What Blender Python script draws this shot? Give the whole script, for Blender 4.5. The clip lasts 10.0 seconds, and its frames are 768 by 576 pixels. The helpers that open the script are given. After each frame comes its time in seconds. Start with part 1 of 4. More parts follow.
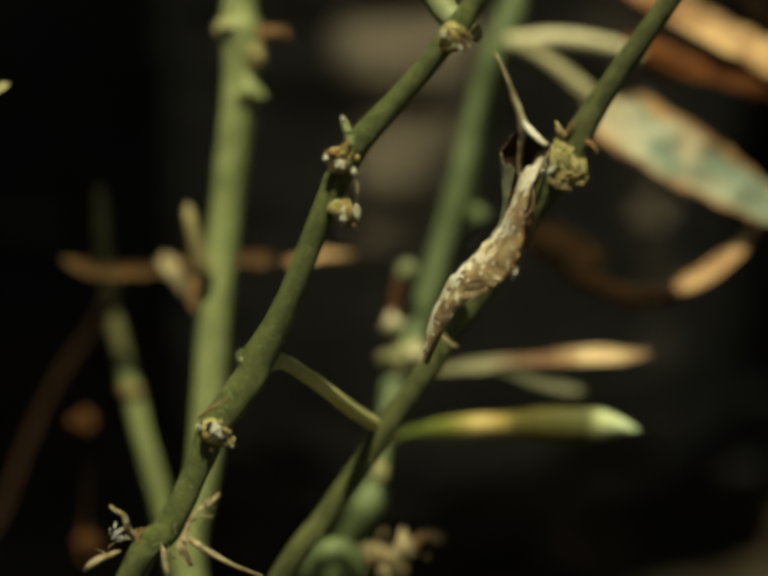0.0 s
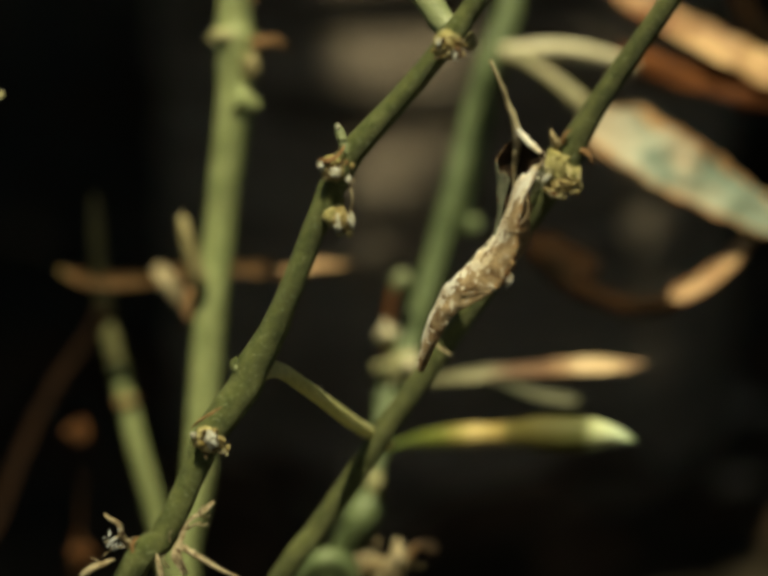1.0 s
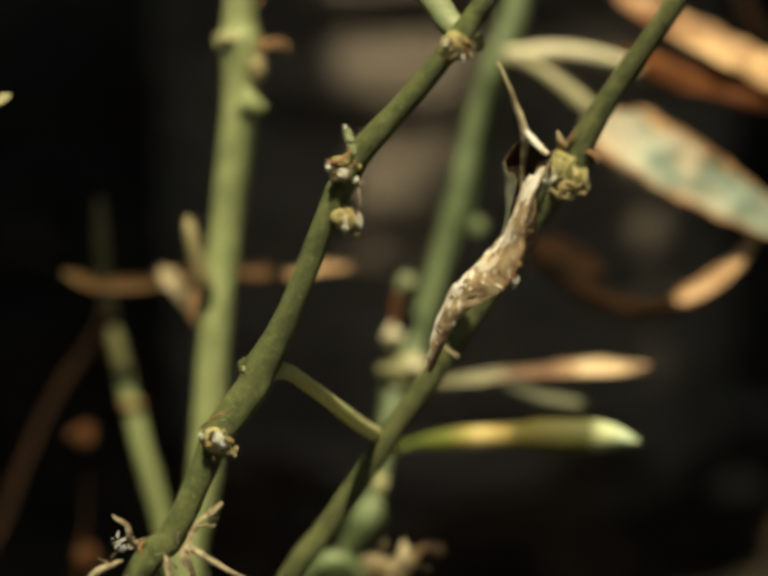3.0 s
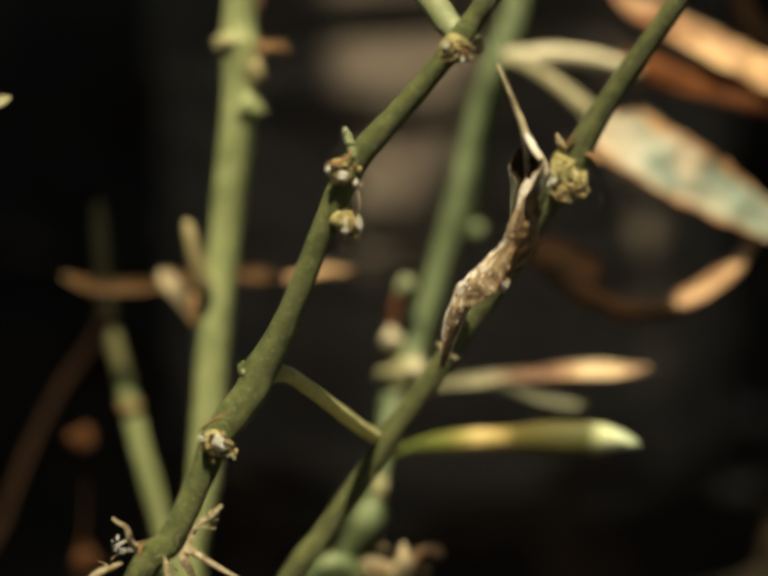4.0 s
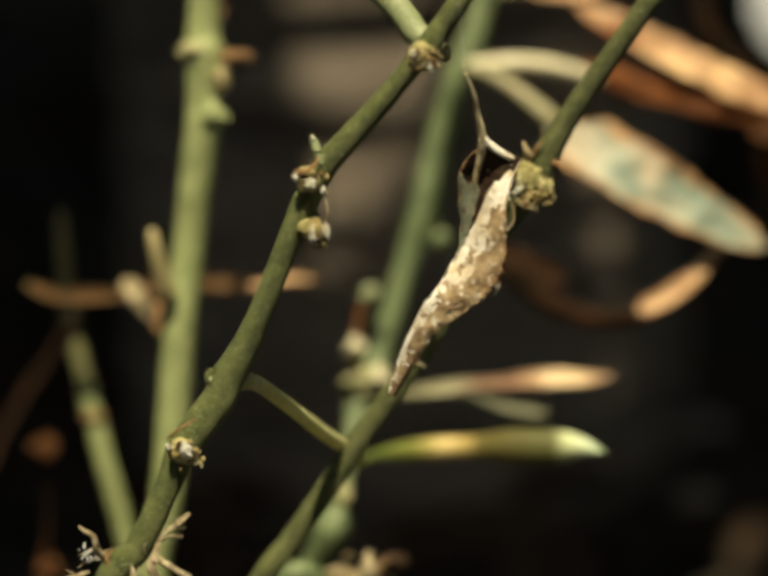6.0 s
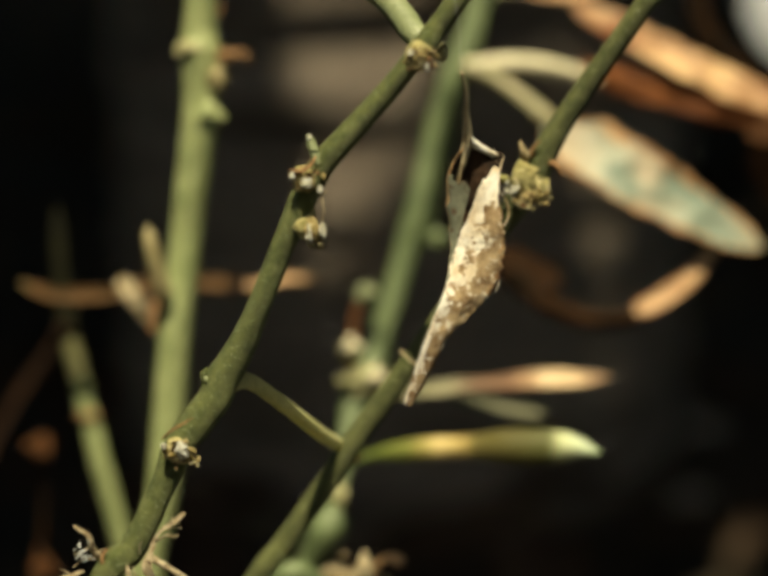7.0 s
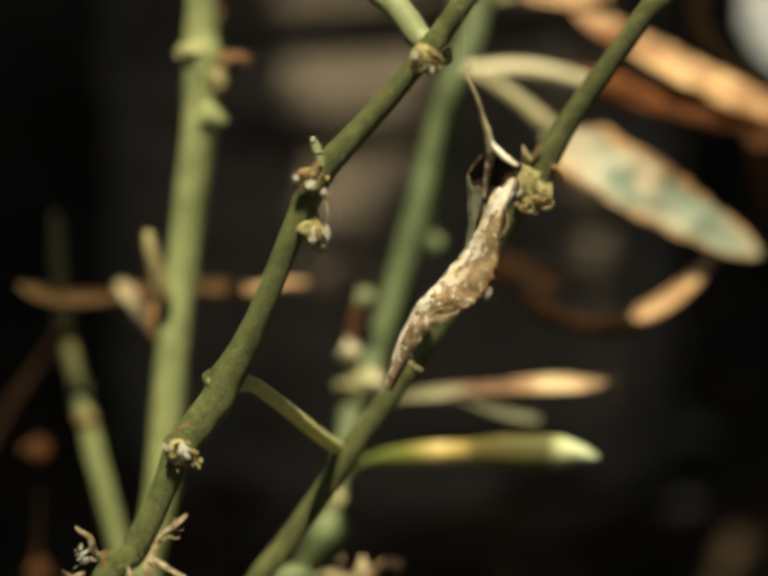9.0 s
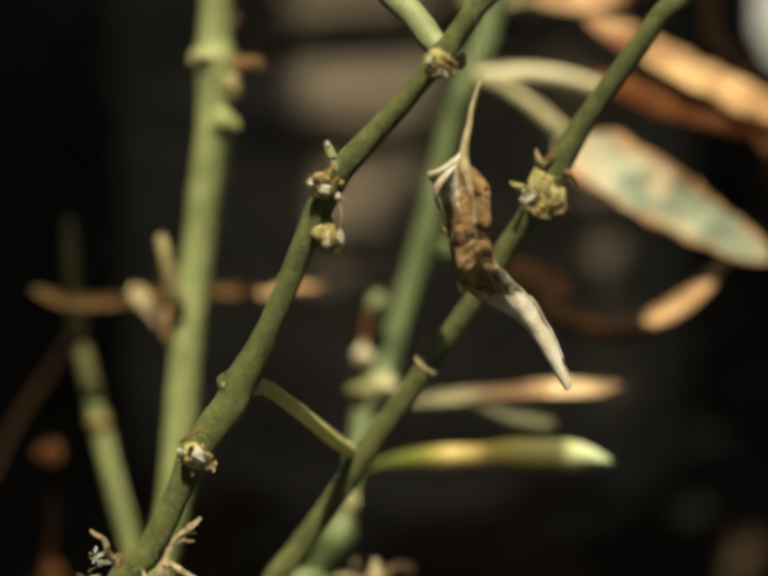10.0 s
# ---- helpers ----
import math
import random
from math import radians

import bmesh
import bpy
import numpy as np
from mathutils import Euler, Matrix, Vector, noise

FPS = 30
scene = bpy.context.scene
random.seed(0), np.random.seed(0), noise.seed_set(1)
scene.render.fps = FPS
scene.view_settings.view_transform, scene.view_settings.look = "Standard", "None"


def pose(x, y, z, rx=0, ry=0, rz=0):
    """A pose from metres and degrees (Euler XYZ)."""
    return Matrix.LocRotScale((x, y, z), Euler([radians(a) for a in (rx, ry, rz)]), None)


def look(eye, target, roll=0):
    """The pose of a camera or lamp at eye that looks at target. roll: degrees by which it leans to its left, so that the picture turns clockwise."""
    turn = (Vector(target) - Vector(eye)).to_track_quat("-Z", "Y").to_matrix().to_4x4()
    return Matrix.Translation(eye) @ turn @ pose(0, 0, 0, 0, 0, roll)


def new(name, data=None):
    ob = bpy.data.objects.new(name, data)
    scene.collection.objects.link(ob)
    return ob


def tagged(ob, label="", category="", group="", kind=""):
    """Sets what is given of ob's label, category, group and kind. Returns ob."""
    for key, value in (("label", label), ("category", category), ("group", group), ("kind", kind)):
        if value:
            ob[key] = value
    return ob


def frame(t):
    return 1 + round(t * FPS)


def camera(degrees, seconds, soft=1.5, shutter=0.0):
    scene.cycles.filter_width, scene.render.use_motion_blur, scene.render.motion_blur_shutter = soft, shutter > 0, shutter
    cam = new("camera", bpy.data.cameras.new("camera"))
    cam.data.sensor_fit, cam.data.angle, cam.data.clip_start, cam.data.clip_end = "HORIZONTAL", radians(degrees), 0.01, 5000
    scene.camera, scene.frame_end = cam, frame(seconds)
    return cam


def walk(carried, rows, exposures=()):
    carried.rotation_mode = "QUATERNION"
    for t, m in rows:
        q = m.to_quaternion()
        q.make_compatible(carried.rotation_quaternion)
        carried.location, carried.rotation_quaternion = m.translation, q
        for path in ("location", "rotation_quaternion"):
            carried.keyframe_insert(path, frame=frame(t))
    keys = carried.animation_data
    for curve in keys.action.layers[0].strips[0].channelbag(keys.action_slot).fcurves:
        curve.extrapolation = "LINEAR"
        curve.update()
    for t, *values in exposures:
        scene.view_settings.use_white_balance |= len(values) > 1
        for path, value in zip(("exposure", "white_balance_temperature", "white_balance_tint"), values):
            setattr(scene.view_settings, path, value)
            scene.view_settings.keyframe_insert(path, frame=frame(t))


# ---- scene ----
# A close look into a thicket of green stems; a withered leaf turns on a thread of silk.
MM = 0.001

cam = camera(20, 10.0, soft=3.9)
cam.data.dof.use_dof = True
cam.data.dof.focus_distance = 0.343
cam.data.dof.aperture_fstop = 7.4
walk(cam, [
    (0.0, pose(0.00216, -0.32750, 0.29013, 74.292, 2.407, -0.344)),
    (0.5, pose(0.00209, -0.32733, 0.28912, 74.572, 2.383, -0.361)),
    (1.0, pose(0.00198, -0.32772, 0.28889, 74.709, 2.368, -0.497)),
    (1.5, pose(0.00072, -0.32803, 0.28881, 74.795, 2.314, -0.752)),
    (2.0, pose(0.00025, -0.32819, 0.28866, 74.890, 2.348, -0.688)),
    (2.5, pose(0.00152, -0.32845, 0.28833, 74.939, 2.458, -0.328)),
    (2.7, pose(0.00076, -0.32843, 0.28819, 74.898, 2.433, -0.487)),
    (3.8, pose(0.00010, -0.32840, 0.28805, 74.962, 2.411, -0.636)),
    (4.0, pose(0.00000, -0.32840, 0.28806, 74.976, 2.408, -0.646)),
    (4.5, pose(-0.00021, -0.32850, 0.28779, 75.102, 2.365, -0.778)),
    (5.0, pose(-0.00042, -0.32864, 0.28766, 75.328, 2.285, -1.199)),
    (5.5, pose(-0.00079, -0.32839, 0.28768, 75.258, 2.341, -1.271)),
    (5.7, pose(-0.00212, -0.32864, 0.28760, 75.249, 2.145, -1.833)),
    (6.8, pose(-0.00212, -0.32864, 0.28760, 75.149, 2.145, -1.833)),
    (7.0, pose(-0.00226, -0.32811, 0.28737, 75.234, 1.972, -1.914)),
    (7.5, pose(-0.00409, -0.32868, 0.28597, 75.815, 1.696, -2.593)),
    (8.0, pose(-0.00570, -0.32897, 0.28678, 75.261, 1.529, -2.550)),
    (8.5, pose(-0.00537, -0.32822, 0.28691, 75.273, 1.604, -2.583)),
    (9.0, pose(-0.00494, -0.32831, 0.28658, 75.461, 1.537, -2.181)),
    (9.5, pose(-0.00485, -0.32832, 0.28663, 75.507, 1.676, -2.046)),
    (10.0, pose(-0.00573, -0.32942, 0.28660, 75.619, 1.581, -1.946)),
], exposures=[(0.0, 0.20, 9100, -15), (1.0, 0.38, 8900, -9), (1.5, 0.42, 8900, -13), (2.0, 0.56, 8800, -6), (2.5, 0.62, 8650, -4), (4.5, 0.72, 8500, 4), (7.0, 0.72, 8500, -1), (10.0, 0.74, 8500, -1)])

# ---------------------------------------------------------------- light
SUN_WAY = Vector((-0.03, -0.28, 0.96)).normalized()
world = bpy.data.worlds.new("sky")
scene.world = world
world.use_nodes = True
sky = world.node_tree.nodes.new("ShaderNodeTexSky")
sky.sky_type = "NISHITA"
sky.sun_disc = False
sky.sun_elevation = math.asin(SUN_WAY.z)
sky.sun_rotation = math.atan2(SUN_WAY.x, SUN_WAY.y)
world.node_tree.links.new(sky.outputs["Color"], world.node_tree.nodes["Background"].inputs["Color"])
world.node_tree.nodes["Background"].inputs["Strength"].default_value = 0.15
sun = new("sun", bpy.data.lights.new("sun", "SUN"))
sun.data.energy = 4.2
sun.data.angle = radians(0.5)
sun.data.color = (1.0, 0.93, 0.80)
sun.matrix_world = look(SUN_WAY * 10, (0, 0, 0))


# ---------------------------------------------------------------- materials
def surface(name, low, high, scale, rough=0.6, bump=0.3, fleck=None, fleck_scale=2500.0, fleck_at=0.66, fleck_soft=0.05, stretch=(1, 1, 1),
            ramp=None, ramp_axis="X", ramp_span=(0.0, 1.0), coat=0.0, through_light=0.0, spec=0.5, sheen=0.0):
    """Two colours in soft patches, with fine grain, optional flecks, and an optional run of colours along one axis of the object."""
    mat = bpy.data.materials.new(name)
    mat.use_nodes = True
    nt = mat.node_tree
    bsdf = nt.nodes["Principled BSDF"]
    co = nt.nodes.new("ShaderNodeTexCoord")
    mp = nt.nodes.new("ShaderNodeMapping")
    mp.inputs["Scale"].default_value = stretch
    nt.links.new(co.outputs["Object"], mp.inputs["Vector"])

    def noise_at(s, detail, roughness=0.6):
        n = nt.nodes.new("ShaderNodeTexNoise")
        n.inputs["Scale"].default_value = s
        n.inputs["Detail"].default_value = detail
        n.inputs["Roughness"].default_value = roughness
        nt.links.new(mp.outputs["Vector"], n.inputs["Vector"])
        return n.outputs["Fac"]

    def span(value, a, b):
        m = nt.nodes.new("ShaderNodeMapRange")
        m.inputs["From Min"].default_value = a
        m.inputs["From Max"].default_value = b
        nt.links.new(value, m.inputs["Value"])
        return m.outputs["Result"]

    def mix(fac, a, b, mode="MIX"):
        m = nt.nodes.new("ShaderNodeMix")
        m.data_type = "RGBA"
        m.blend_type = mode
        for sock, v in ((m.inputs[0], fac), (m.inputs[6], a), (m.inputs[7], b)):
            if isinstance(v, (int, float)):
                sock.default_value = v
            elif isinstance(v, tuple):
                sock.default_value = (*v, 1.0)
            else:
                nt.links.new(v, sock)
        return m.outputs[2]

    patches = noise_at(scale, 5)
    grain = noise_at(scale * 9, 3, 0.7)
    colour = mix(span(patches, 0.36, 0.64), low, high)
    if ramp:
        sep = nt.nodes.new("ShaderNodeSeparateXYZ")
        nt.links.new(co.outputs["Object"], sep.inputs[0])
        wob = nt.nodes.new("ShaderNodeMath")
        wob.operation = "MULTIPLY_ADD"
        nt.links.new(patches, wob.inputs[0])
        wob.inputs[1].default_value = (ramp_span[1] - ramp_span[0]) * 0.12
        ramp_span = [v + (ramp_span[1] - ramp_span[0]) * 0.06 for v in ramp_span]
        nt.links.new(sep.outputs[ramp_axis], wob.inputs[2])
        cr = nt.nodes.new("ShaderNodeValToRGB")
        els = cr.color_ramp.elements
        els.remove(els[1])
        els[0].position, els[0].color = ramp[0][0], (*ramp[0][1], 1.0)
        for pos, c in ramp[1:]:
            els.new(pos).color = (*c, 1.0)
        nt.links.new(span(wob.outputs[0], *ramp_span), cr.inputs["Fac"])
        colour = mix(0.15, cr.outputs["Color"], colour)
    shade = mix(span(grain, 0.3, 0.7), (0.80, 0.80, 0.80), (1.18, 1.18, 1.18))
    colour = mix(1.0, colour, shade, "MULTIPLY")
    if fleck:
        f1 = noise_at(fleck_scale, 2, 0.5)
        colour = mix(span(f1, fleck_at, fleck_at + fleck_soft), colour, fleck)
    nt.links.new(colour, bsdf.inputs["Base Color"])
    rr = nt.nodes.new("ShaderNodeMapRange")
    rr.inputs["To Min"].default_value = max(0.05, rough - 0.12)
    rr.inputs["To Max"].default_value = min(1.0, rough + 0.12)
    nt.links.new(grain, rr.inputs["Value"])
    nt.links.new(rr.outputs["Result"], bsdf.inputs["Roughness"])
    bsdf.inputs["Coat Weight"].default_value = coat
    bsdf.inputs["Specular IOR Level"].default_value = spec
    bsdf.inputs["Sheen Weight"].default_value = sheen
    bp = nt.nodes.new("ShaderNodeBump")
    bp.inputs["Strength"].default_value = bump
    bp.inputs["Distance"].default_value = 0.0006 if scale > 60 else 0.01
    nt.links.new(grain, bp.inputs["Height"])
    nt.links.new(bp.outputs["Normal"], bsdf.inputs["Normal"])
    if through_light:
        tr = nt.nodes.new("ShaderNodeBsdfTranslucent")
        nt.links.new(colour, tr.inputs["Color"])
        ms = nt.nodes.new("ShaderNodeMixShader")
        ms.inputs[0].default_value = through_light
        nt.links.new(bsdf.outputs[0], ms.inputs[1])
        nt.links.new(tr.outputs[0], ms.inputs[2])
        nt.links.new(ms.outputs[0], nt.nodes["Material Output"].inputs["Surface"])
    return mat


STEM = surface("green_stem_skin", (0.068, 0.086, 0.027), (0.142, 0.159, 0.057), 420, 0.5, 0.9, (0.38, 0.44, 0.27), 3000, 0.64, 0.08, spec=0.35)
STEM_DULL = surface("dull_green_stem_skin", (0.060, 0.072, 0.023), (0.123, 0.134, 0.049), 400, 0.55, 0.9, (0.34, 0.38, 0.23), 3000, 0.64, 0.08, spec=0.35)
STEM_PALE = surface("pale_green_stem_skin", (0.240, 0.287, 0.124), (0.358, 0.396, 0.190), 260, 0.5, 0.35, (0.45, 0.46, 0.3), 1500, 0.70)
STEM_MID = surface("soft_green_stem_skin", (0.072, 0.102, 0.043), (0.144, 0.186, 0.087), 150, 0.55, 0.35)
BRANCH = surface("grey_green_branch_skin", (0.17, 0.20, 0.10), (0.27, 0.30, 0.17), 200, 0.5, 0.4)
PETIOLE = surface("olive_cream_leaf_stalk", (0.20, 0.19, 0.095), (0.42, 0.36, 0.22), 90, 0.5, 0.4)
ARCH = surface("cream_leaf_stalk", (0.56, 0.51, 0.34), (0.76, 0.70, 0.50), 110, 0.5, 0.4)
STALK = surface("pale_yellow_green_leaf_stalk", (0.54, 0.54, 0.26), (0.70, 0.67, 0.36), 300, 0.5, 0.4, through_light=0.3)
SERE = surface("sere_olive_brown_leaf", (0.058, 0.032, 0.012), (0.165, 0.085, 0.036), 90, 0.7, 0.6, (0.105, 0.095, 0.042), 70, 0.58, 0.12, through_light=0.15, spec=0.2)
DEAD = surface("blackened_stem_skin", (0.005, 0.005, 0.002), (0.014, 0.014, 0.006), 140, 0.8, 0.4, spec=0.1)
TAN_BUD = surface("tan_bud_skin", (0.24, 0.205, 0.095), (0.40, 0.33, 0.175), 150, 0.6, 0.5)
TWIG = surface("yellow_green_twig_skin", (0.42, 0.41, 0.155), (0.58, 0.55, 0.250), 300, 0.55, 0.4, through_light=0.3)
DULL_STEM = surface("withering_olive_stem_skin", (0.075, 0.075, 0.030), (0.150, 0.145, 0.062), 140, 0.6, 0.4)
NODE = surface("yellow_green_node_skin", (0.20, 0.185, 0.058), (0.54, 0.47, 0.21), 560, 0.5, 0.8, (0.66, 0.58, 0.34), 800, 0.60)
CRUST = surface("pale_scar_crust", (0.30, 0.23, 0.08), (0.76, 0.69, 0.44), 620, 0.3, 0.9, (0.24, 0.12, 0.045), 900, 0.62, coat=0.6, through_light=0.3)
AMBER = surface("amber_scar_rim", (0.34, 0.25, 0.075), (0.80, 0.66, 0.35), 620, 0.3, 0.9, (0.18, 0.085, 0.03), 900, 0.60, coat=0.6, through_light=0.3)
SAP = surface("waxy_white_wound", (0.74, 0.69, 0.50), (0.95, 0.95, 0.90), 900, 0.22, 0.9, coat=0.7, through_light=0.15)
HUSK = surface("brown_husk", (0.16, 0.075, 0.030), (0.36, 0.20, 0.09), 500, 0.7, 0.8)
STRAW = surface("dry_straw_bract", (0.40, 0.29, 0.15), (0.76, 0.66, 0.44), 420, 0.6, 0.7, through_light=0.2)
BRACT = surface("frayed_tan_bract", (0.34, 0.24, 0.13), (0.80, 0.69, 0.48), 620, 0.6, 0.9, (0.12, 0.06, 0.028), 900, 0.62, through_light=0.2)
FUZZ = surface("grey_plant_hair", (0.42, 0.44, 0.44), (0.66, 0.68, 0.68), 900, 0.4, 0.3)
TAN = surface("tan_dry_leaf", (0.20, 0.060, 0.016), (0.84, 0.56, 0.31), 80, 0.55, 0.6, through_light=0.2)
RUST = surface("rust_brown_dry_leaf", (0.045, 0.017, 0.006), (0.15, 0.062, 0.024), 110, 0.75, 0.6, through_light=0.1, spec=0.2)
GRASS = surface("dull_rust_grass_blade", (0.022, 0.010, 0.005), (0.048, 0.022, 0.011), 130, 0.7, 0.5, spec=0.2)
# near-black olive; on the hooped leaf this tone stands in for shade
OLIVE = surface("darkened_olive_brown_leaf", (0.006, 0.004, 0.002), (0.030, 0.013, 0.005), 120, 0.8, 0.6, through_light=0.1, spec=0.1)
EDGE_TAN = surface("tan_leaf_margin", (0.22, 0.09, 0.032), (0.58, 0.34, 0.17), 90, 0.65, 0.6, through_light=0.15)
# rust red, darkened as the shaded underside of the tan leaf
SHADED_FOLD = surface("shaded_rust_red_underside", (0.075, 0.022, 0.008), (0.30, 0.105, 0.036), 75, 0.75, 0.6, through_light=0.3, spec=0.2)
BLEACHED = surface("bleached_leaf", (0.44, 0.47, 0.52), (0.66, 0.69, 0.73), 50, 0.6, 0.4, through_light=0.2)
DULL_LEAF = surface("dull_grey_green_leaf", (0.08, 0.085, 0.05), (0.15, 0.15, 0.09), 130, 0.65, 0.5)
FALLEN = surface("grey_brown_fallen_leaf", (0.22, 0.20, 0.17), (0.36, 0.33, 0.29), 130, 0.7, 0.5, spec=0.2)
LEAF_PALE = surface("pale_grey_green_leaf", (0.27, 0.265, 0.13), (0.44, 0.41, 0.225), 130, 0.6, 0.5, through_light=0.15)
SILK = surface("spider_silk", (0.5, 0.5, 0.48), (0.6, 0.6, 0.58), 900, 0.3, 0.1)
BARK = surface("ringed_grey_brown_bark", (0.140, 0.112, 0.090), (0.37, 0.308, 0.256), 14, 0.95, 0.9, stretch=(1, 1, 6), spec=0.15)
SOIL = surface("dark_humus_soil", (0.022, 0.018, 0.013), (0.046, 0.036, 0.025), 9, 0.95, 0.9, spec=0.1)
LITTER = surface("brown_leaf_litter", (0.020, 0.013, 0.009), (0.058, 0.038, 0.025), 30, 0.9, 0.6, spec=0.1)
LEAVES = surface("dark_shrub_leaf", (0.025, 0.045, 0.014), (0.060, 0.095, 0.030), 20, 0.5, 0.3)
WOOD = surface("shrub_wood", (0.07, 0.05, 0.035), (0.14, 0.11, 0.08), 40, 0.85, 0.8)


# ---------------------------------------------------------------- builders
def spline(points, step):
    """A smooth line through the points (tuples of any length, millimetres), with a point about every step."""
    pts = [np.array(p, float) for p in points]
    pts = [2 * pts[0] - pts[1]] + pts + [2 * pts[-1] - pts[-2]]
    out = []
    for i in range(1, len(pts) - 2):
        a, b, c, d = pts[i - 1:i + 3]
        n = max(2, int(np.linalg.norm((c - b)[:3]) / step))
        for k in range(n):
            t = k / n
            out.append(0.5 * (2 * b + (c - a) * t + (2 * a - 5 * b + 4 * c - d) * t * t + (3 * b - a - 3 * c + d) * t ** 3))
    out.append(pts[-2])
    return np.array(out)


def wobble(p, size, amount):
    return noise.noise(Vector(p[:3]) / size) * amount


def tube(points, sides=20, step=0.8, rough=0.06, ribs=0, lump=3.0, closed=True):
    """A round stem through points (x, y, z, radius), with uneven skin."""
    line = spline(points, step)
    bm = bmesh.new()
    up = Vector((0.3, 0.9, 0.2))
    rings = []
    for i, p in enumerate(line):
        t = Vector(line[min(i + 1, len(line) - 1)][:3] - line[max(i - 1, 0)][:3]).normalized()
        s = t.cross(up).normalized()
        up = s.cross(t).normalized()
        ring = []
        for k in range(sides):
            a = 2 * math.pi * k / sides
            way = s * math.cos(a) + up * math.sin(a)
            q = Vector(p[:3]) + way * p[3]
            r = max(p[3], 0.02) * (1 + wobble(q, lump, rough) + wobble(q, lump * 0.3, rough * 0.5) + (0.03 * math.cos(ribs * a) if ribs else 0))
            ring.append(bm.verts.new((Vector(p[:3]) + way * r) * MM))
        rings.append(ring)
    for a, b in zip(rings, rings[1:]):
        for k in range(sides):
            bm.faces.new((a[k], a[(k + 1) % sides], b[(k + 1) % sides], b[k]))
    if closed:
        bm.faces.new(rings[0][::-1])
        bm.faces.new(rings[-1])
    return bm


def blob(bm, c, size, seed=0, rough=0.35, turn=0.0, sub=2):
    """Adds an uneven lump at c (millimetres) of half sizes size to bm."""
    made = bmesh.ops.create_icosphere(bm, subdivisions=sub, radius=1.0)["verts"]
    rot = Euler((turn * 0.7, turn, turn * 1.3 + seed)).to_matrix()
    for v in made:
        d = v.co.copy()
        k = 1 + rough * noise.noise(d * 1.4 + Vector((seed * 3.1, 0, seed))) + rough * 0.4 * noise.noise(d * 4 + Vector((seed, seed, 0)))
        v.co = (Vector(c[:3]) + rot @ Vector((d.x * size[0], d.y * size[1], d.z * size[2])) * k) * MM
    return bm


def crumbs(c, reach, count, small, large, seed, flat=(1, 1, 1)):
    """A crust of small lumps about c."""
    rnd = random.Random(seed)
    bm = bmesh.new()
    for i in range(count):
        off = [rnd.gauss(0, 0.5) * reach * f for f in flat]
        s = rnd.uniform(small, large)
        blob(bm, [a + b for a, b in zip(c, off)], (s, s * rnd.uniform(0.6, 1), s * rnd.uniform(0.5, 1.1)), seed + i, 0.5, rnd.uniform(0, 6), 1)
    return bm


def blade(points, facing, cup=0.25, thick=0.25, across=10, step=1.2, wave=0.08, twist=0.0, fold=0.0, margin=0.0):
    """A leaf blade through points (x, y, z, half width) whose face looks towards facing."""
    line = spline(points, step)
    top, low = [], []
    n = len(line)
    for i, p in enumerate(line):
        t = Vector(line[min(i + 1, n - 1)][:3] - line[max(i - 1, 0)][:3]).normalized()
        side = t.cross(Vector(facing)).normalized()
        face = side.cross(t).normalized()
        if twist:
            q = Matrix.Rotation(twist * i / n, 3, t)
            side, face = q @ side, q @ face
        a, b = [], []
        for k in range(across + 1):
            v = 2 * k / across - 1
            hw = max(p[3], 0.05) * (1 + wobble(Vector(p[:3]) + Vector((9 * v, 5, 0)), 4.0, wave * 2))
            c = Vector(p[:3]) + side * hw * v + face * (cup * hw * v * v + fold * hw * abs(v))
            c += face * wobble(c, 5.0, wave * p[3] * 2) + face * wobble(c, 1.5, wave * p[3] * 0.5)
            h = thick * (1.25 - abs(v)) * 0.5
            a.append(c + face * h)
            b.append(c - face * h)
        top.append(a)
        low.append(b)
    bm = bmesh.new()
    va = [[bm.verts.new(c * MM) for c in row] for row in top]
    vb = [[bm.verts.new(c * MM) for c in row] for row in low]
    for i in range(n - 1):
        for k in range(across):
            face = bm.faces.new((va[i][k], va[i][k + 1], va[i + 1][k + 1], va[i + 1][k]))
            if margin and min(k, across - 1 - k) < margin + 2.2 * noise.noise(top[i][k] / 7.0):
                face.material_index = 1
            bm.faces.new((vb[i][k + 1], vb[i][k], vb[i + 1][k], vb[i + 1][k + 1]))
        bm.faces.new((va[i][0], va[i + 1][0], vb[i + 1][0], vb[i][0]))
        bm.faces.new((va[i + 1][across], va[i][across], vb[i][across], vb[i + 1][across]))
    for i in (0, n - 1):
        for k in range(across):
            bm.faces.new((va[i][k], vb[i][k], vb[i][k + 1], va[i][k + 1]))
    bmesh.ops.recalc_face_normals(bm, faces=bm.faces)
    return bm


def thing(name, base, label, category, group="", kind=""):
    """An Empty at the base of a thing (millimetres), to carry its parts."""
    ob = new(name)
    ob.empty_display_size = 0.01
    ob.location = Vector(base[:3]) * MM
    return tagged(ob, label, category, group, kind)


def home(ob):
    spot = Vector(ob.location)
    while ob.parent:
        ob = ob.parent
        spot += ob.location
    return spot


def mesh_of(name, bm, material, smooth=True):
    me = bpy.data.meshes.new(name)
    bm.to_mesh(me)
    bm.free()
    for m in (material if isinstance(material, tuple) else (material,)):
        me.materials.append(m)
    if smooth:
        me.polygons.foreach_set("use_smooth", [True] * len(me.polygons))
    return me


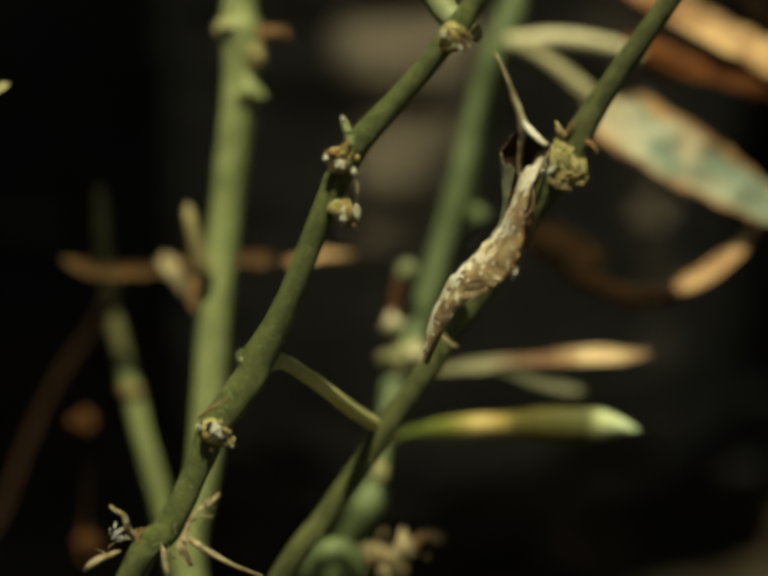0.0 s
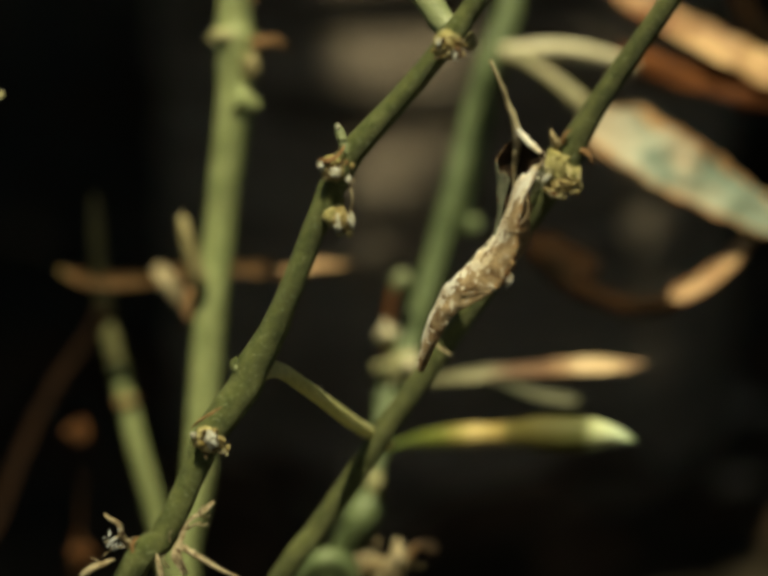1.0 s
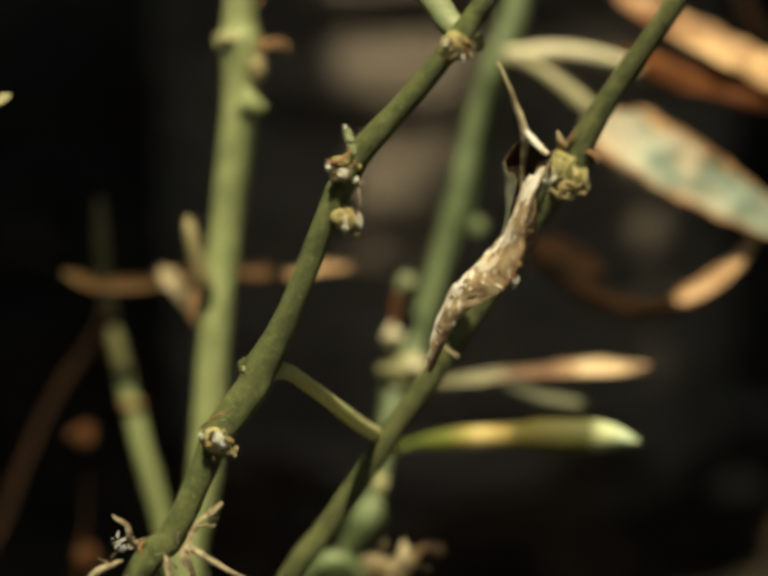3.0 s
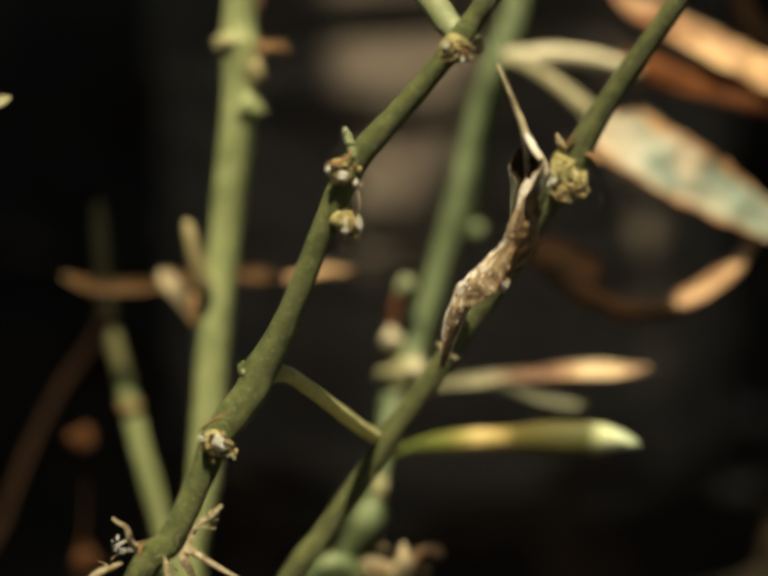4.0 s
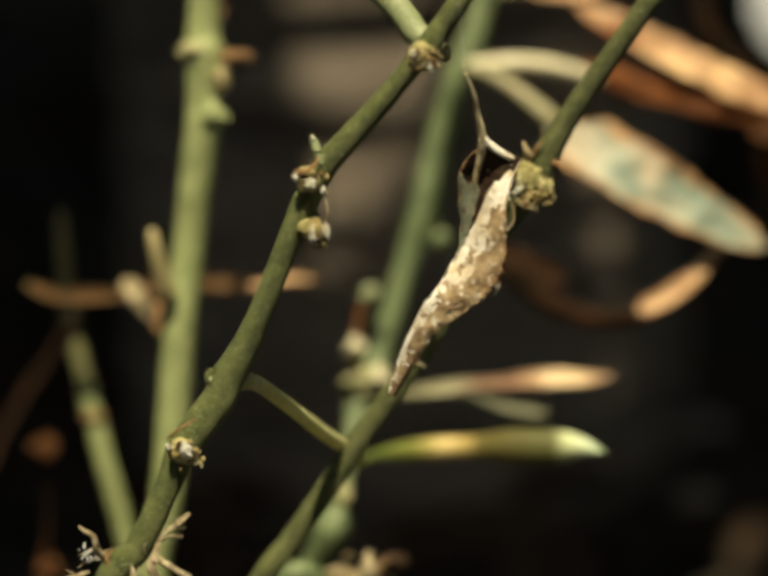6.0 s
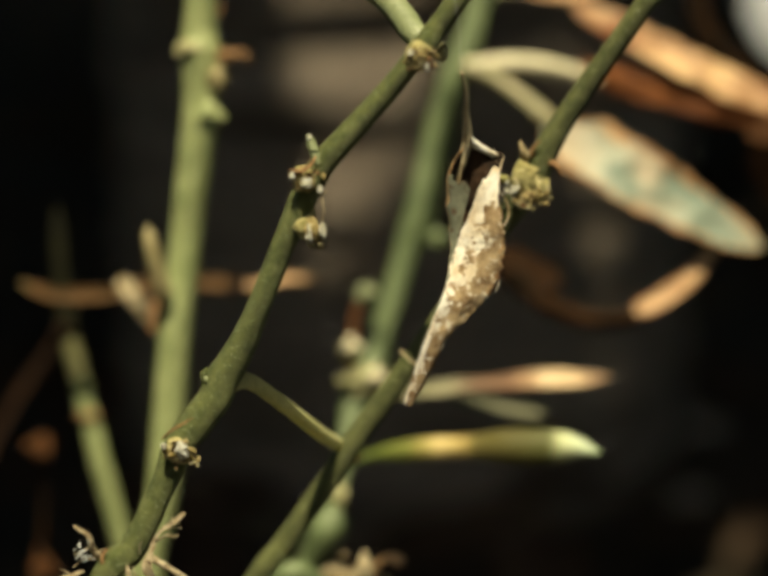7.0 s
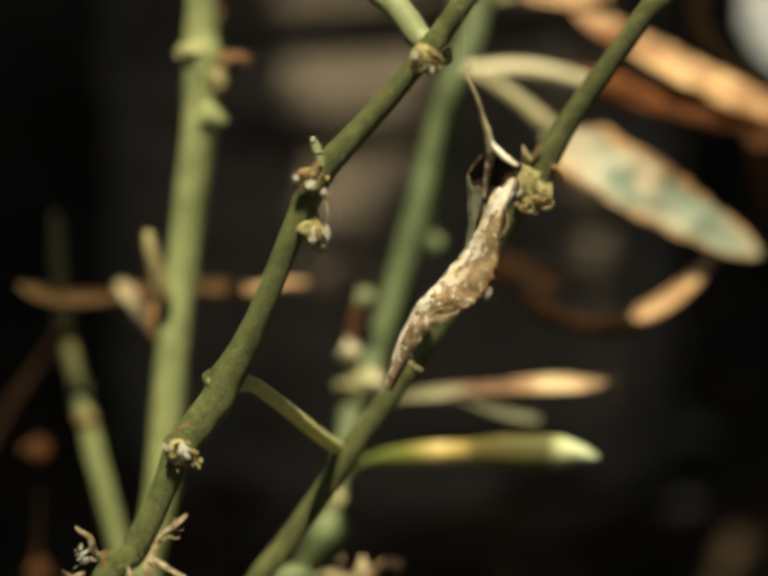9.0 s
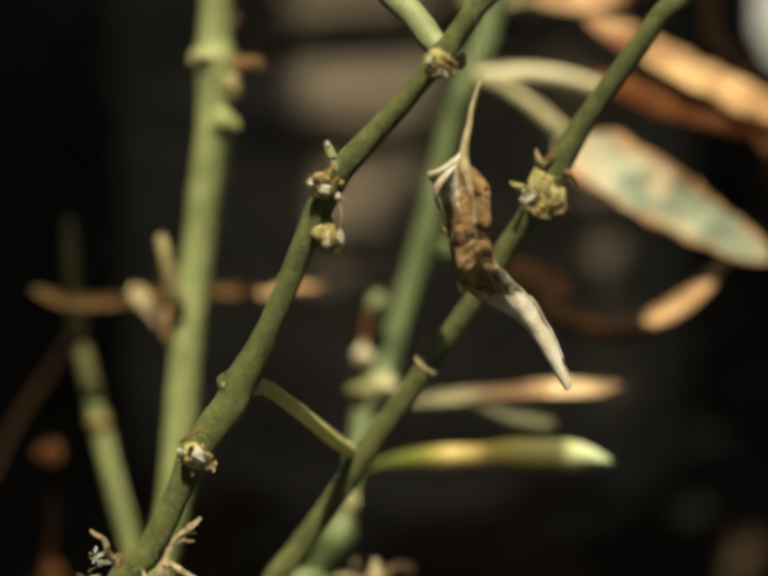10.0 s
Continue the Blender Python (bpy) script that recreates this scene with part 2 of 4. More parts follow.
def part(name, bm, material, parent, label=""):
    """One mesh in world millimetres, hung under a thing or a part."""
    bmesh.ops.translate(bm, verts=bm.verts, vec=-home(parent))
    ob = new(name, mesh_of(name, bm, material))
    ob.parent = parent
    return tagged(ob, label)


def single(name, bm, material, base, label, category, group="", kind=""):
    """A thing of one mesh."""
    bmesh.ops.translate(bm, verts=bm.verts, vec=-Vector(base[:3]) * MM)
    ob = new(name, mesh_of(name, bm, material))
    ob.location = Vector(base[:3]) * MM
    return tagged(ob, label, category, group, kind)


# ---------------------------------------------------------------- ground and distance
def ground():
    bm = bmesh.new()
    cuts = [-30, -8, -3, -1.5] + [i * 0.08 for i in range(-12, 13)] + [1.5, 3, 8, 30]
    rows = [[bm.verts.new((x, y + 0.6, 0.018 * noise.noise(Vector((x * 3, y * 3, 0))) + 0.006 * noise.noise(Vector((x * 14, y * 14, 2))) - 0.008))
             for x in cuts] for y in cuts]
    for a, b in zip(rows, rows[1:]):
        for k in range(len(cuts) - 1):
            bm.faces.new((a[k], a[k + 1], b[k + 1], b[k]))
    tagged(new("ground", mesh_of("ground", bm, SOIL)), "dark humus soil in deep shade under the shrubs", "ground", kind="structure")


def litter():
    """Fallen leaves, far too many to count."""
    rnd = random.Random(5)
    verts, faces = [], []
    for i in range(900):
        x, y = rnd.uniform(-0.9, 0.9), rnd.uniform(0.2, 2.2)
        m = pose(x, y, rnd.uniform(0.004, 0.02), rnd.gauss(0, 18), rnd.gauss(0, 18), rnd.uniform(0, 360))
        l, w = rnd.uniform(0.02, 0.05), rnd.uniform(0.008, 0.018)
        b = len(verts)
        for u, v, h in ((-1, 0, 0.004), (-0.4, -1, 0.006), (0.4, -0.8, 0.005), (1, 0, 0.008), (0.4, 0.8, 0.005), (-0.4, 1, 0.006), (0, 0, 0)):
            verts.append(m @ Vector((u * l, v * w, h)))
        faces += [(b + k, b + (k + 1) % 6, b + 6) for k in range(6)]
    me = bpy.data.meshes.new("leaf_litter")
    me.from_pydata(verts, [], faces)
    me.materials.append(LITTER)
    tagged(new("leaf_litter", me), "brown fallen leaves strewn over dark soil", "leaf litter", kind="stuff")


def leaf_mass(name, count, place, size, seed, mat):
    """One mesh of many pointed leaves; place(rnd) gives each a spot."""
    rnd = random.Random(seed)
    verts, faces = [], []
    for i in range(count):
        p = place(rnd)
        m = pose(*p, rnd.gauss(0, 35), rnd.gauss(0, 35), rnd.uniform(0, 360))
        l = size * rnd.uniform(0.7, 1.3)
        b = len(verts)
        for u, v, h in ((-1, 0, 0), (-0.3, -0.42, 0.08), (0.4, -0.34, 0.08), (1, 0, -0.15), (0.4, 0.34, 0.08), (-0.3, 0.42, 0.08), (0.05, 0, 0)):
            verts.append(m @ Vector((u * l, v * l, h * l)))
        faces += [(b + k, b + (k + 1) % 6, b + 6) for k in range(6)]
    me = bpy.data.meshes.new(name)
    me.from_pydata([tuple(v) for v in verts], [], faces)
    me.materials.append(mat)
    return me


def shrub():
    """An unseen shrub, added so that its crown shades the ground behind the stems."""
    top = thing("unseen_shade_shrub", (900, 1500, 0), "unseen dark leafy shrub added to shade the ground behind the stems", "shrub")
    part("trunk", tube([(900, 1500, -10, 40), (880, 1480, 500, 32), (700, 1350, 950, 22), (200, 1100, 1200, 12)], 14, 40, 0.1, 0, 60), WOOD, top)
    part("limb", tube([(880, 1480, 520, 24), (500, 1700, 900, 16), (-300, 1500, 1150, 9), (-800, 1300, 1250, 6)], 12, 40, 0.1, 0, 60), WOOD, top)

    def spot(rnd):
        while True:
            x, y = rnd.uniform(-2.0, 2.0), rnd.uniform(-2.1, 2.7)
            if (x / 2.1) ** 2 + ((y - 0.25) / 2.4) ** 2 > 1 + 0.15 * noise.noise(Vector((x * 2, y * 2, 4))):
                continue
            z = 0.97 + 0.28 * rnd.random() + 0.06 * abs(y)
            # gaps cut to shape the sunlight, named by where it falls at stem height
            u, v = x - SUN_WAY.x / SUN_WAY.z * (z - 0.2), y - SUN_WAY.y / SUN_WAY.z * (z - 0.2)
            rag = 0.025 * noise.noise(Vector((u * 9, v * 9, 0)))
            clearing = -0.28 < u + rag < 0.28 and -0.55 < v + rag < 0.24
            chink = -0.014 < u + rag < 0.104 and 0.394 < v + 0.2 * rag < 0.56
            rift = 0.07 < u + rag < 0.21 and 0.20 < v + rag < 0.32
            thin = -0.10 < u + rag < 0.03 and 0.375 < v + 0.4 * rag < 0.56 and rnd.random() > 0.58
            if not (clearing or chink or rift or thin):
                return x, y, z
    me = leaf_mass("crown", 60000, spot, 0.045, 11, LEAVES)
    me.transform(Matrix.Translation(-top.location))
    crown = new("crown", me)
    crown.parent = top


def hedge():
    def spot(rnd):
        a = rnd.uniform(0, 2 * math.pi)
        r = rnd.uniform(2.7, 3.3)
        return r * math.cos(a), 0.2 + r * math.sin(a), 2.3 * rnd.random() ** 0.8
    tagged(new("hedge", leaf_mass("hedge", 16000, spot, 0.10, 12, LEAVES)), "dense dark green thicket of leaves behind the clearing", "hedge", kind="stuff")


def palm_trunk():
    """An upright trunk behind the stems, ring upon ring of old leaf scars."""
    cx, cy, rad = 26.2, 535.1, 112.0
    top = thing("palm_trunk", (cx, cy, 0), "upright grey-brown trunk with close horizontal leaf-scar rings", "tree trunk")
    rnd = random.Random(3)
    low = -20.0
    while low < 1250:
        high = low + rnd.uniform(20, 40)
        bm = bmesh.new()
        rings = []
        steps = max(6, int((high - low) / 2.5))
        tilt = rnd.uniform(4.0, 11.0)
        for n in range(steps + 1):
            s = n / steps
            z = low + (high - low) * s
            ring = []
            for i in range(72):
                a = 2 * math.pi * i / 72
                q = Vector((cx + rad * math.cos(a), cy + rad * math.sin(a), z))
                r = rad * (1 + 0.02 * noise.noise(q / 60)) + 4.0 - tilt * s ** 1.4 - 2.5 * max(0.0, 0.15 - s) / 0.15 + 1.3 * noise.noise(Vector((q.x / 11, q.y / 11, z / 3))) + 0.9 * noise.noise(Vector((q.x / 40, q.y / 40, z / 2.2)))
                dz = 2.5 * noise.noise(Vector((math.cos(a) * 2, math.sin(a) * 2, low)))
                ring.append(bm.verts.new(Vector((cx + r * math.cos(a), cy + r * math.sin(a), z + dz)) * MM))
            rings.append(ring)
        inner = [bm.verts.new(Vector((v.co.x - cx * MM, v.co.y - cy * MM, 0)) * 0.90 + Vector((cx * MM, cy * MM, v.co.z))) for v in rings[-1]]
        rings.append(inner)
        for a, b in zip(rings, rings[1:]):
            for i in range(72):
                bm.faces.new((a[i], a[(i + 1) % 72], b[(i + 1) % 72], b[i]))
        part("ring", bm, BARK, top)
        low = high


ground()
litter()
shrub()
hedge()
palm_trunk()


# ---------------------------------------------------------------- the two sharp leaning stems
def first_stem():
    top = thing("leaning_stem", (-88, 20, 0), "green leaning stem with crusted pale leaf scars and dry bracts", "plant stem", "leaning stems")
    stem = part("stem", tube([(-88, 20, -4, 2.67), (-78, 12, 70, 2.48), (-43.2, -10.8, 152.1, 2.34), (-35.2, -8.0, 162.6, 2.19), (-30.3, -5.6, 171.3, 2.05),
                              (-27.0, -3.8, 177.9, 2.5), (-21.6, -1.1, 184.2, 2.7), (-20.0, -0.3, 187.5, 2.75), (-16.8, 0.0, 192.5, 2.3), (-13.5, -0.1, 199.5, 1.88), (-10.3, 0.8, 206.7, 1.84),
                              (-7.9, 1.1, 211.9, 1.93), (-5.3, 1.5, 217.1, 2.12), (-2.1, 1.7, 221.7, 1.98), (4.1, 2.3, 227.9, 1.78), (10.5, 2.1, 234.9, 1.67),
                              (12.8, 1.8, 237.6, 1.90), (15.3, 2.6, 240.8, 1.67), (18.3, 2.7, 244.7, 1.57), (25.8, 4.2, 254.5, 1.25), (31, -10, 292, 1.29)], 22, 0.6, 0.045, 5, 3.0), STEM, top)
    part("side_branch", tube([(13.1, 4.1, 238.5, 1.88), (11.6, 6.6, 240.1, 2.04), (9.3, 11.6, 243.1, 2.14), (5.3, 17.6, 246.5, 2.17), (-0.2, 26.3, 251.9, 2.06), (-4.7, 34.5, 259.2, 1.77)], 16, 0.8), BRANCH, top, "pale grey-green side branch")
    part("leaf_stalk", tube([(-19.9, 0.4, 186.0, 1.74), (-17.5, 2.5, 186.1, 1.48), (-15.2, 4.5, 184.7, 1.27), (-10.7, 11.0, 178.7, 1.21), (-5.4, 20.0, 170.9, 1.21), (-0.7, 28.5, 164.5, 1.14), (0.7, 32.0, 162.1, 0.86)], 14, 0.7), STALK, top, "thin yellow-green bare leaf stalk")
    for spot, size, seed in (((-27.6, -5.9, 177.9), (2.1, 1.6, 1.8), 301), ((-5.9, 0.4, 211.2), (2.6, 1.9, 2.3), 303),
                             ((-5.9, 0.8, 218.4), (2.5, 1.9, 2.2), 304), ((12.3, 1.2, 237.1), (2.3, 1.8, 2.3), 305)):
        part("node", blob(bmesh.new(), spot, size, seed, 0.45), NODE, top, "swollen yellow-green node")
    # lowest scar
    scar = part("leaf_scar", crumbs((-26.9, -7.6, 178.0), 1.9, 70, 0.35, 0.75, 21, (1.1, 0.3, 0.85)), AMBER, top, "crusted amber leaf scar")
    part("wound", blob(bmesh.new(), (-26.5, -9.0, 178.7), (1.15, 0.8, 1.25), 9, 0.6, 0, 3), SAP, scar, "glistening white wound")
    part("wound", blob(bmesh.new(), (-29.3, -8.4, 179.3), (0.5, 0.4, 0.6), 4, 0.6, 0, 3), SAP, scar)
    part("crust", crumbs((-25.0, -7.8, 176.6), 0.8, 14, 0.25, 0.5, 8, (1.0, 0.4, 0.8)), CRUST, scar)
    part("bract", tube([(-29.6, -7.6, 180.3, 0.15), (-28.0, -9.0, 182.0, 0.20), (-25.7, -8.7, 183.2, 0.19), (-24.5, -8.5, 183.9, 0.04)], 8, 0.5), HUSK, scar, "thin brown bract")
    # second scar
    scar = part("leaf_scar", blob(blob(bmesh.new(), (-22.6, -0.4, 187.5), (0.9, 0.8, 1.8), 22, 0.4), (-23.2, -0.2, 188.2), (0.4, 0.4, 0.6), 23, 0.4), STEM, top, "small pale bump")
    part("bract", blob(bmesh.new(), (-22.6, -1.6, 187.6), (0.4, 0.4, 0.8), 24, 0.5), BRANCH, scar)
    # twin scars of the bend
    scar = part("leaf_scar", blob(crumbs((-5.0, -1.5, 210.6), 1.5, 44, 0.35, 0.8, 23, (1.1, 0.4, 1.0)), (-5.0, -1.2, 210.6), (2.2, 1.3, 2.3), 33, 0.3), AMBER, top, "crusted amber leaf scar on a short stub")
    part("wound", blob(bmesh.new(), (-5.3, -2.7, 210.5), (0.85, 0.6, 1.35), 10, 0.7, 0, 3), SAP, scar, "glistening white wound")
    part("wound", blob(bmesh.new(), (-3.4, -2.5, 210.9), (0.55, 0.5, 1.3), 6, 0.7, 0, 3), SAP, scar)
    part("crust", crumbs((-4.4, -2.2, 208.9), 0.9, 16, 0.25, 0.5, 7, (1.2, 0.4, 0.5)), CRUST, scar)
    part("tendril", tube([(-3.7, -2.0, 211.9, 0.11), (-3.1, -2.4, 214.2, 0.11), (-3.3, -1.8, 216.4, 0.11), (-2.5, -1.6, 217.2, 0.08)], 8, 0.4), STRAW, scar)
    scar = part("leaf_scar", blob(crumbs((-5.9, -0.8, 218.5), 1.5, 46, 0.30, 0.7, 24, (1.2, 0.4, 0.7)), (-5.7, -0.9, 218.3), (1.6, 1.0, 1.3), 34, 0.3), AMBER, top, "crusted amber leaf scar with brown scales")
    part("wound", blob(bmesh.new(), (-7.7, -1.5, 219.4), (0.85, 0.5, 0.65), 11, 0.6, 0, 3), SAP, scar, "glistening white wound")
    part("wound", blob(bmesh.new(), (-5.6, -2.0, 218.5), (0.95, 0.6, 0.85), 12, 0.7, 0, 3), SAP, scar)
    part("wound", blob(bmesh.new(), (-3.6, -2.0, 217.4), (0.45, 0.4, 0.7), 13, 0.5, 0, 3), SAP, scar)
    part("scale", crumbs((-5.6, -1.4, 220.2), 1.3, 20, 0.2, 0.45, 17, (1.3, 0.4, 0.4)), HUSK, scar, "rust-brown scale")
    part("scale", blade([(-8.1, -1.7, 220.7, 0.11), (-6.6, -2.3, 220.4, 0.26), (-5.0, -1.6, 221.1, 0.30), (-4.0, -0.7, 222.3, 0.15)], (0, -1, 0.4), 0.4, 0.2, 6, 0.5, 0.2), HUSK, scar, "curled brown scale")
    bud = part("bud", tube([(-3.6, 0.4, 220.8, 0.86), (-4.2, 0.9, 222.7, 0.80), (-4.7, 1.4, 224.2, 0.74), (-5.0, 1.6, 225.0, 0.50), (-5.2, 1.7, 225.4, 0.15)], 14, 0.25, 0.05), BRANCH, top, "small blunt grey-green bud")
    part("bud_tip", blob(bmesh.new(), (-4.9, 1.0, 225.0), (0.42, 0.35, 0.62), 31, 0.2), SAP, bud, "pale tip")
    part("bud_ring", blob(bmesh.new(), (-4.2, 0.7, 223.2), (0.85, 0.75, 0.22), 32, 0.3, 0.1), BRANCH, bud)
    # upper scar
    scar = part("leaf_scar", crumbs((12.4, -1.2, 236.8), 1.9, 80, 0.25, 0.6, 25, (1.1, 0.4, 0.8)), AMBER, top, "crumbly amber leaf scar")
    part("crust", crumbs((12.0, -1.7, 236.5), 1.7, 34, 0.2, 0.5, 29, (1.1, 0.3, 0.8)), CRUST, scar, "cream crumbs")
    part("scale", crumbs((13.6, -1.6, 236.3), 1.0, 14, 0.3, 0.6, 26, (0.6, 0.5, 1.0)), HUSK, scar, "brown scale")
    part("sap_bead", blob(bmesh.new(), (11.0, -1.5, 237.8), (0.75, 0.5, 0.6), 14, 0.6, 0, 3), SAP, scar)
    part("sap_bead", blob(bmesh.new(), (13.4, -1.8, 235.6), (0.5, 0.4, 0.75), 15, 0.6, 0, 3), SAP, scar)
    part("scale", blob(bmesh.new(), (16.1, 5.7, 236.6), (1.0, 0.8, 1.5), 16, 0.4), LEAF_PALE, scar, "pale green scale")
    # foot in view: dry bracts and hairs
    part("bract", tube([(-39.5, -10.3, 161.6, 0.62), (-40.9, -11.7, 164.2, 0.53), (-41.4, -12.1, 166.6, 0.40), (-42.8, -11.8, 167.5, 0.40), (-43.6, -11.6, 168.3, 0.16)], 10, 0.5, 0.4, 0, 1.2), BRACT, top, "bent dry bract")
    part("bract", blade([(-32.0, -11.7, 164.2, 0.31), (-30.4, -13.0, 167.1, 0.40), (-28.2, -13.6, 168.7, 0.49), (-26.3, -13.2, 170.1, 0.21)], (-0.35, -0.8, 0.8), 0.4, 0.25, 8, 0.4, 0.4), BRACT, top, "torn papery bract")
    part("bract", tube([(-32.1, -12.1, 162.8, 0.43), (-30.9, -14.1, 162.7, 0.52), (-27.8, -15.6, 161.2, 0.47), (-24.4, -16.1, 159.2, 0.34), (-20.4, -15.6, 157.2, 0.16)], 10, 0.4, 0.4, 0, 1.0), BRACT, top, "dry tapering bract")
    part("bract", blade([(-31.4, -14.2, 158.7, 0.56), (-32.5, -14.4, 161.7, 0.80), (-31.9, -13.3, 163.9, 0.43), (-30.5, -12.0, 166.7, 0.12)], (-0.3, -1, 0.6), 0.4, 0.3, 8, 0.5, 0.3), BRACT, top, "papery bract sheath")
    part("bract", tube([(-48.0, -13.3, 158.3, 0.31), (-46.3, -13.9, 159.9, 0.62), (-44.4, -13.6, 160.7, 0.56), (-42.4, -12.5, 161.0, 0.31)], 10, 0.5, 0.4, 0, 1.2), BRACT, top, "crumbling dry bract")
    part("bract", tube([(-38.6, -12.6, 160.8, 0.31), (-39.5, -13.1, 162.9, 0.37), (-39.0, -12.7, 164.2, 0.25), (-38.3, -12.6, 164.6, 0.09)], 8, 0.5, 0.3, 0, 1.2), HUSK, top, "dark frayed bract")
    part("bract", tube([(-30.8, -12.8, 165.6, 0.19), (-29.3, -13.6, 166.7, 0.25), (-28.1, -13.7, 166.5, 0.16), (-27.5, -13.6, 166.7, 0.07)], 8, 0.4, 0.3, 0, 1.0), BRACT, top, "curled shred of bract")
    part("plant_hair", crumbs((-42.4, -13.8, 164.1), 1.6, 40, 0.12, 0.32, 28, (0.8, 0.6, 1.0)), FUZZ, top, "silvery tuft of hairs")
    part("bract", blade([(-34.8, -15.5, 157.8, 0.43), (-35.1, -15.3, 160.2, 0.49), (-35.3, -14.9, 161.7, 0.37), (-35.6, -14.2, 162.4, 0.09)], (-0.2, -1, 0.6), 0.4, 0.25, 6, 0.5, 0.2), BRACT, top, "short papery bract")
    for foot, end, seed in (((-41.2, -11.9, 165.2), (-43.9, -12.8, 164.0), 1), ((-41.0, -11.6, 163.6), (-38.6, -12.8, 164.9), 2), ((-40.6, -12.0, 162.8), (-44.2, -13.2, 161.9), 3), ((-29.4, -13.2, 167.9), (-27.0, -13.8, 168.0), 4),
                            ((-28.6, -13.5, 168.5), (-28.0, -14.0, 170.0), 5), ((-33.6, -12.9, 163.6), (-33.0, -13.9, 166.0), 6), ((-44.6, -13.6, 160.8), (-45.9, -14.2, 162.2), 7), ((-33.9, -14.6, 160.2), (-34.6, -15.4, 162.8), 8)):
        mid = tuple((a + b) / 2 + 0.4 * math.sin(seed * 2 + k) for k, (a, b) in enumerate(zip(foot, end)))
        part("fringe", tube([(*foot, 0.16), (*mid, 0.13), (*end, 0.04)], 6, 0.4, 0.3, 0, 0.8), BRACT, top, "frayed shred of bract")
    return stem


def second_stem():
    top = thing("leaning_stem", (-82, 42, 0), "dull green leaning stem with a shaggy node and a torn fibre", "plant stem", "leaning stems")
    part("stem", tube([(-82, 42, -4, 2.67), (-58, 36, 72, 2.48), (-21.6, 20.7, 138.3, 2.02), (-12.2, 23.0, 150.6, 1.94), (-5.4, 24.3, 159.4, 1.93), (0.3, 25.4, 167.4, 1.93), (7.0, 26.7, 175.9, 1.92),
                       (13.1, 27.8, 183.9, 1.84), (19.3, 28.0, 192.3, 1.90), (24.8, 28.2, 201.0, 1.90), (28.6, 27.6, 206.4, 2.12), (31.4, 27.8, 210.9, 2.93), (33.4, 27.7, 214.6, 2.47),
                       (35.6, 27.7, 218.5, 2.02), (40.4, 27.6, 225.7, 1.78), (45.3, 27.3, 232.4, 1.74), (50.5, 27.2, 239.6, 1.69), (57.9, 27.9, 250.0, 1.54), (62, 10, 296, 1.38)], 22, 0.6, 0.045, 5, 3.0), STEM_DULL, top)
    node = part("leaf_scar", blob(blob(crumbs((30.5, 24.4, 211.7), 2.4, 50, 0.3, 0.8, 41, (0.9, 0.5, 0.8)), (30.5, 25.9, 211.8), (3.6, 2.4, 3.6), 441, 0.5), (32.3, 25.5, 210.3), (2.6, 2.2, 2.6), 442, 0.5), NODE, top, "shaggy yellow-green swollen node")
    part("crust", crumbs((31.1, 22.7, 209.2), 2.5, 70, 0.22, 0.62, 42, (1.0, 0.5, 0.45)), AMBER, node, "ragged amber rim")
    part("crust", crumbs((30.6, 22.2, 208.2), 1.6, 26, 0.2, 0.5, 45, (1.1, 0.4, 0.4)), CRUST, node, "ragged cream rim")
    part("crust", crumbs((28.1, 22.9, 210.8), 1.1, 20, 0.3, 0.6, 43, (0.8, 0.5, 0.9)), SAP, node, "glistening white wound")
    part("crust", crumbs((33.7, 23.2, 209.3), 0.99, 30, 0.23, 0.62, 44, (0.6, 0.5, 1.0)), CRUST, node, "ragged cream rim")
    part("spike", tube([(30.7, 25.9, 215.5, 0.81), (30.1, 25.2, 216.9, 0.57), (29.7, 25.6, 218.3, 0.16)], 8, 0.4, 0.2), STRAW, node, "short dry spike")
    part("spike", tube([(31.5, 26.0, 215.8, 0.49), (32.1, 25.4, 217.4, 0.32), (33.0, 25.6, 218.2, 0.12)], 8, 0.4, 0.2), HUSK, node, "short dry spike")
    part("spike", tube([(34.7, 25.6, 214.5, 0.57), (35.8, 24.4, 213.9, 0.40), (36.4, 24.0, 212.3, 0.12)], 8, 0.4, 0.2), HUSK, node, "short dry spike")
    part("spike", tube([(27.3, 25.0, 212.1, 0.65), (26.0, 24.1, 212.7, 0.49), (25.2, 24.3, 213.3, 0.12)], 8, 0.4, 0.2), TWIG, node, "short pale spike")
    part("fibre", tube([(8.6, 24.1, 183.6, 0.17), (9.5, 22.8, 182.9, 0.21), (10.7, 22.3, 181.9, 0.21), (11.7, 22.1, 181.3, 0.16), (12.4, 22.1, 181.3, 0.08)], 8, 0.4, 0.15), STRAW, top, "loose torn fibre")


first_stem()
second_stem()


